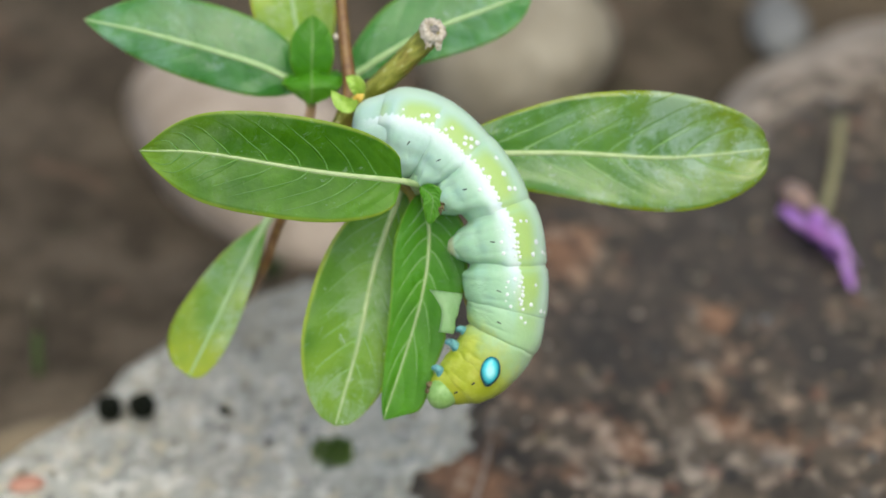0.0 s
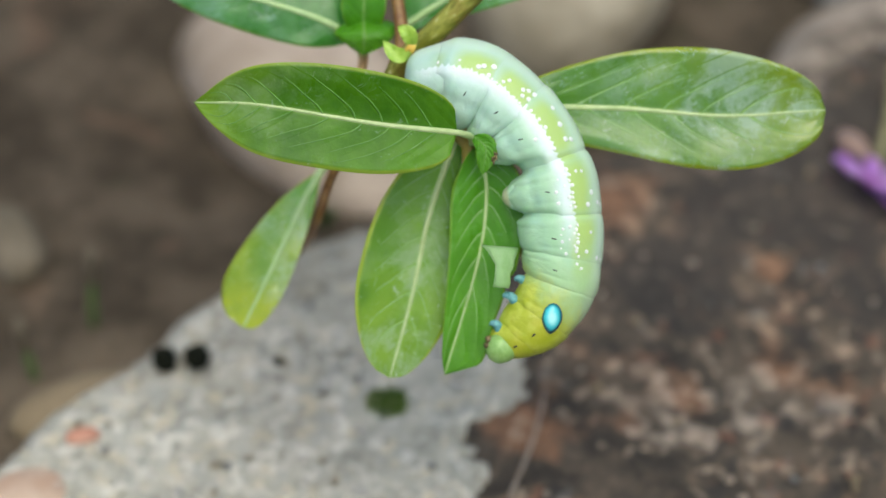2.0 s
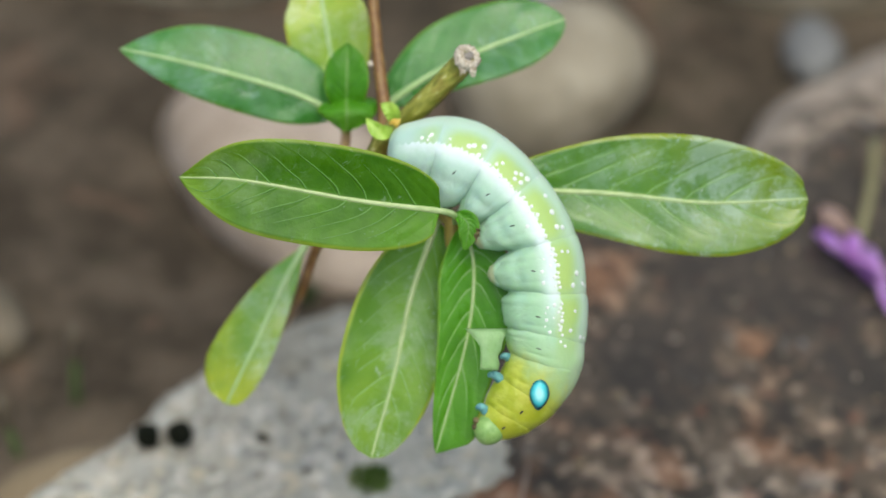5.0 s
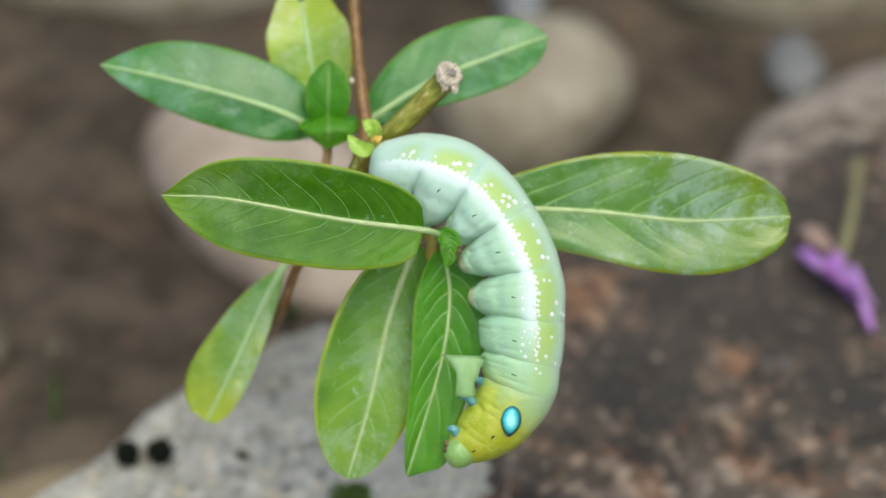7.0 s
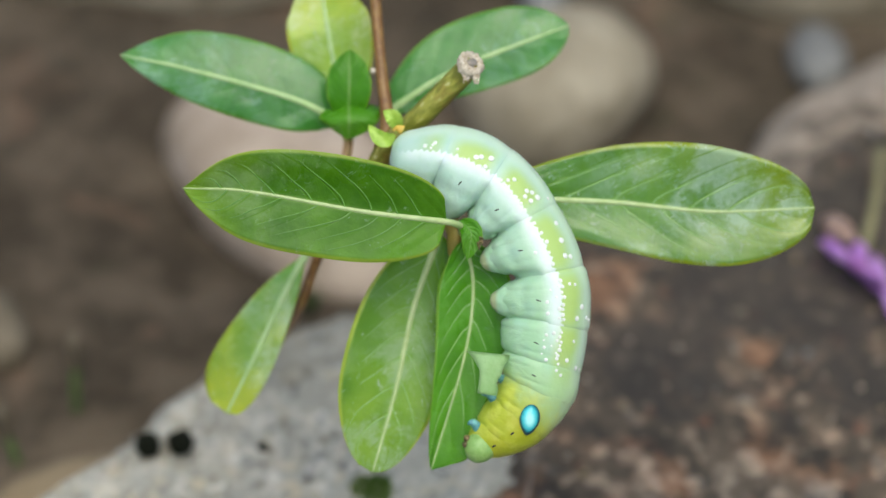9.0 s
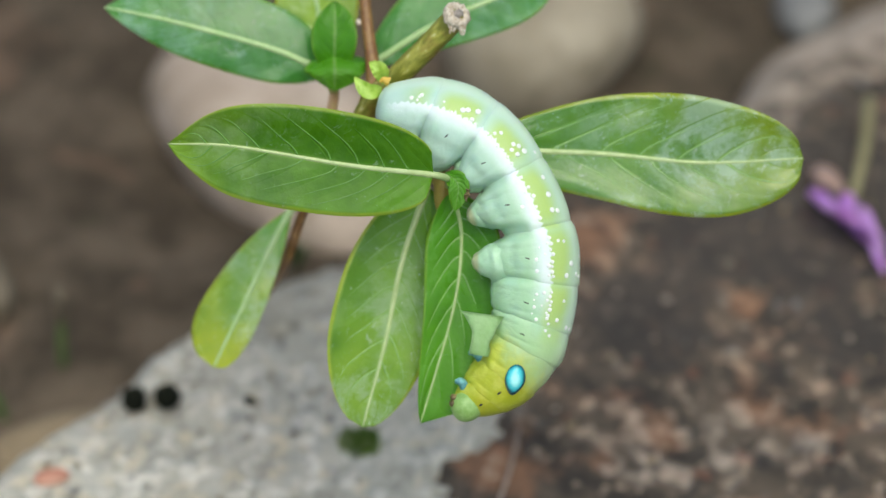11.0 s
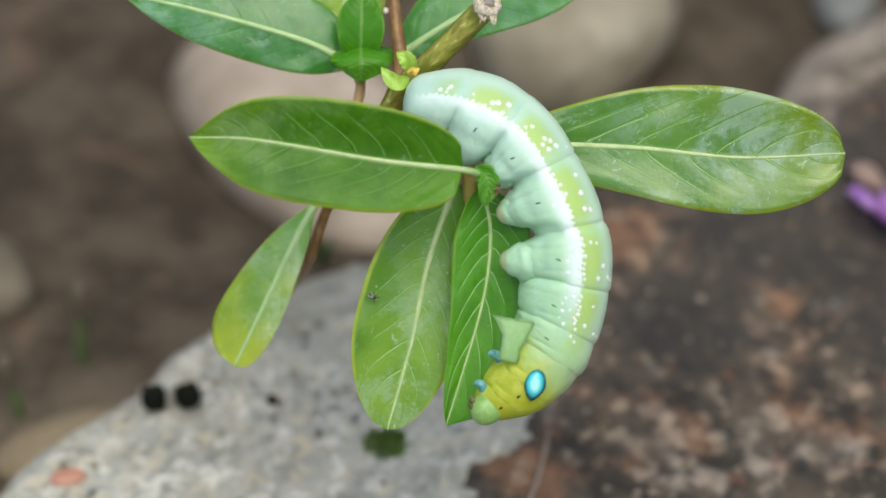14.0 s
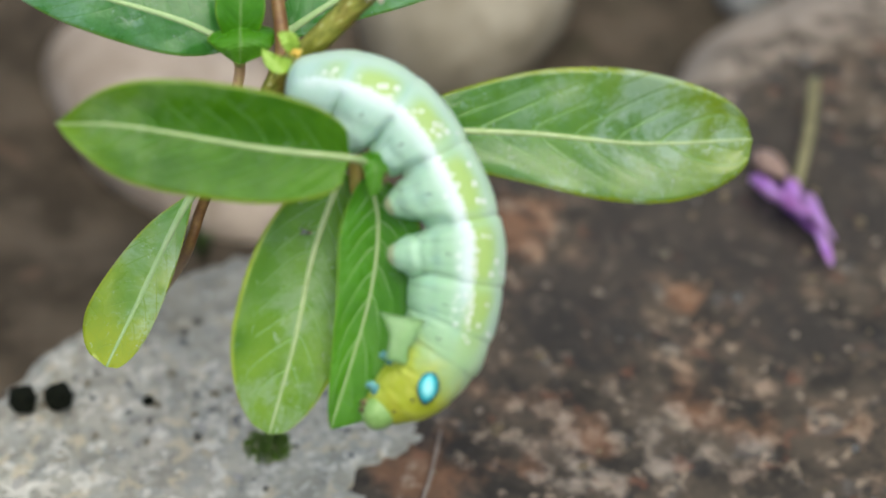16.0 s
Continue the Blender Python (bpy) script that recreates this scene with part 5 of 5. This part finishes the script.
def motions():
    tail = [(0, 0, -0.2), (1.5, 0, -0.4), (3.2, 0, -0.3), (5.4, 0, 0), (7, 0, 0), (16, 0, -0.1)]
    a6 = [(0, -2.5, 0.7), (3.2, -1.5, 0.4), (5.5, -0.3, 0), (7, 0, 0), (8.2, 0, -0.3), (12.5, 0, -0.8), (16, -0.2, -0.7)]
    a5 = [(0, -3.5, 2.2), (3.2, -2.2, 1.4), (5.5, -0.6, 0.5), (7, 0, 0), (8.2, 0.2, -0.5), (10.4, 0.1, -0.9), (12.5, 0.1, -1.2), (16, -0.2, -1.0)]
    a4 = [(0, -2.9, 3.7), (3.2, -2.1, 3.5), (5.5, -0.3, 1.2), (7, 0, 0), (8.2, 0.2, -0.9), (10.4, 0.1, -1.6), (12.5, 0.1, -2.0), (16, 0, -2.3)]
    a3 = [(0, -0.6, 2.3), (3.2, -0.2, 2.1), (5.5, 0.4, 1.5), (6, 0.3, 0.7), (7, 0, 0), (7.5, 0.4, -1.5), (8.2, 0.5, -1.9), (10.4, 0.8, -2.9), (12.5, 0.9, -3.6), (16, 0.4, -3.9)]
    a2 = [(0, 0.4, 1.2), (3.2, 0.8, 1.8), (5.5, 1.0, 1.0), (6, 0.3, 0.3), (7, 0, 0), (7.5, 0.1, -1.3), (8.2, -0.2, -1.6), (10.4, 0.4, -3.0), (12.5, 0.4, -3.9), (14, -0.2, -4.0), (16, -0.3, -4.4)]
    a1 = [(0, 0.5, 1.4), (3.2, 1.2, 2.1), (5.5, 1.2, 1.3), (6, 0.1, 0.4), (6.5, 0.6, 0.7), (7, 0, 0), (7.5, 0, -1.0), (8.2, -0.4, -1.3), (10.4, 0, -2.7), (12.5, -0.6, -3.4), (14, -1.4, -3.6), (16, -1.3, -3.9)]
    t3 = [(0, -0.3, 1.0), (1.5, -0.2, 0.9), (2, 0.9, 1.5), (3.2, 1.6, 1.7), (5.4, 1.6, 1.2), (6, 0, 0.5), (6.5, 0.8, 0.7), (7, 0, 0), (7.5, 0, -0.7), (8.2, -0.5, -1.0),
          (10.4, -0.2, -2.0), (11, -0.8, -2.5), (12.5, -1.3, -3.1), (14, -2.4, -3.1), (16, -2.2, -3.4)]
    t2 = [(0, -0.2, 1.7), (1.5, -0.3, 1.1), (2, 0.9, 1.4), (3.2, 1.5, 1.5), (5.4, 1.7, 0.8), (6, 0, 0.2), (6.5, 0.7, 0.3), (7, 0, 0), (7.5, 0.1, -0.7), (8.2, -0.5, -0.7),
          (10.4, 0, -1.6), (11, -0.5, -2.0), (12.5, -1.3, -1.9), (14, -2.2, -2.2), (16, -1.7, -2.5)]
    head = [(0, 0.1, 2.6), (1, -0.6, 1.7), (1.5, 0, 1.8), (2, 1.0, 1.8), (3.2, 1.6, 1.5), (5.4, 1.9, 0.5), (6, 0.2, -0.1), (6.5, 0.8, -0.1), (7, 0, 0), (7.5, 0.2, -0.6), (8.2, -0.4, -0.5),
            (10.4, 0.2, -1.2), (11, -0.4, -1.6), (11.5, -0.8, -1.2), (12.5, -1.3, -0.8), (13, -0.4, -1.3), (14, -1.9, -1.7), (15, -2.2, -1.0), (16, -1.3, -1.8)]
    crawl([tail, a6, a5, a4, a3, a2, a1, t3, t2, head, head])
    foot = LIFTED.location.copy()
    walk(LIFTED, [(0, Matrix.Translation(foot)), (8.2, Matrix.Translation(foot)), (10.4, Matrix.Translation(foot + Vector((-0.0016, -0.0008, -0.0006)))),
                  (16, Matrix.Translation(foot + Vector((-0.0018, -0.0008, -0.0004))))])
    sway(LEAVES["right"], [(0, -0.6, 1.5, -3.0), (0.5, -0.5, 1.4, -3.0), (1.5, -0.4, 1.1, -1.3), (3.2, -0.2, 1.2, -0.9), (5.4, 0, 0, 0.2), (7, 0, 0, 0), (10.4, 0.2, -0.1, 0), (16, 0.1, 0, -0.2)])
    sway(LEAVES["left"], [(0, -0.8, 0.9, -1.2), (1.5, -0.6, 0.6, -1.0), (3.2, -0.2, 0.7, -0.6), (5.4, -0.3, 0.2, 0), (7, 0, 0, 0), (10.4, 0.3, -0.3, -0.5), (16, 0.5, -0.5, -0.9)])
    sway(LEAVES["down"], [(0, 0.3, 1.7, -1.0), (1.5, 0.3, 1.4, -0.8), (3.2, 0.8, 1.3, -1.2), (5.4, 0.2, 0.4, -0.4), (7, 0, 0, 0), (10.4, 0.5, -0.3, -0.9), (16, 0.5, -0.5, -0.8)])
    sway(LEAVES["middle"], [(0, -0.5, 2.1, 0.6), (1.5, -0.2, 1.5, 0), (3.2, 0.7, 1.4, -1.0), (5.4, 0.8, 0.8, -1.3), (7, 0, 0, 0), (10.4, 0.5, -0.2, -0.5), (16, 0.4, -0.2, 0)])
    sway(LEAVES["flap"], [(0, 0.3, 3.4, 4, 38), (1.5, 0.2, 2.7, 3, 34), (3.2, 0.8, 2.4, 0, 24), (5.4, 0.7, 1.2, -2, 8), (6, 0.2, 0.7, 0, 3), (7, 0, 0, 0, 0), (8.2, 0.2, -0.6, 2, 0), (10.4, 1.2, -2.2, 5, 0), (12.5, 1.9, -3.2, 8, 0), (16, 1.6, -3.6, 9, 0)])
    # the fly comes round the leaf's edge and wanders up it
    way = [(0, -16.5, -20.0, 10.0, 0), (12.6, -16.5, -20.0, 10.0, 0), (13.1, -21.0, -18.5, 8.5, 300), (13.3, -21.9, -17.5, 5.5, 350), (13.45, -20.6, -16.6, 3.2, 420), (13.7, -15.8, -16.3, 3.9, 430), (13.85, -16.8, -17.4, 3.8, 490), (14.0, -18.2, -18.7, 3.6, 490),
           (14.3, -14.4, -16.3, 4.0, 420), (14.5, -16.0, -13.8, 3.9, 370), (14.9, -15.6, -9.3, 4.0, 370), (15.0, -14.8, -7.5, 4.2, 375), (15.5, -12.6, -5.8, 4.6, 420), (15.8, -12.3, -8.9, 4.6, 480), (16, -9.8, -9.0, 5.2, 460)]
    walk(FLY, [(t, PLANE @ Matrix.Translation(at(x, z, y)) @ pose(0, 0, 0, 0, a, 0)) for t, x, z, y, a in way])


motions()
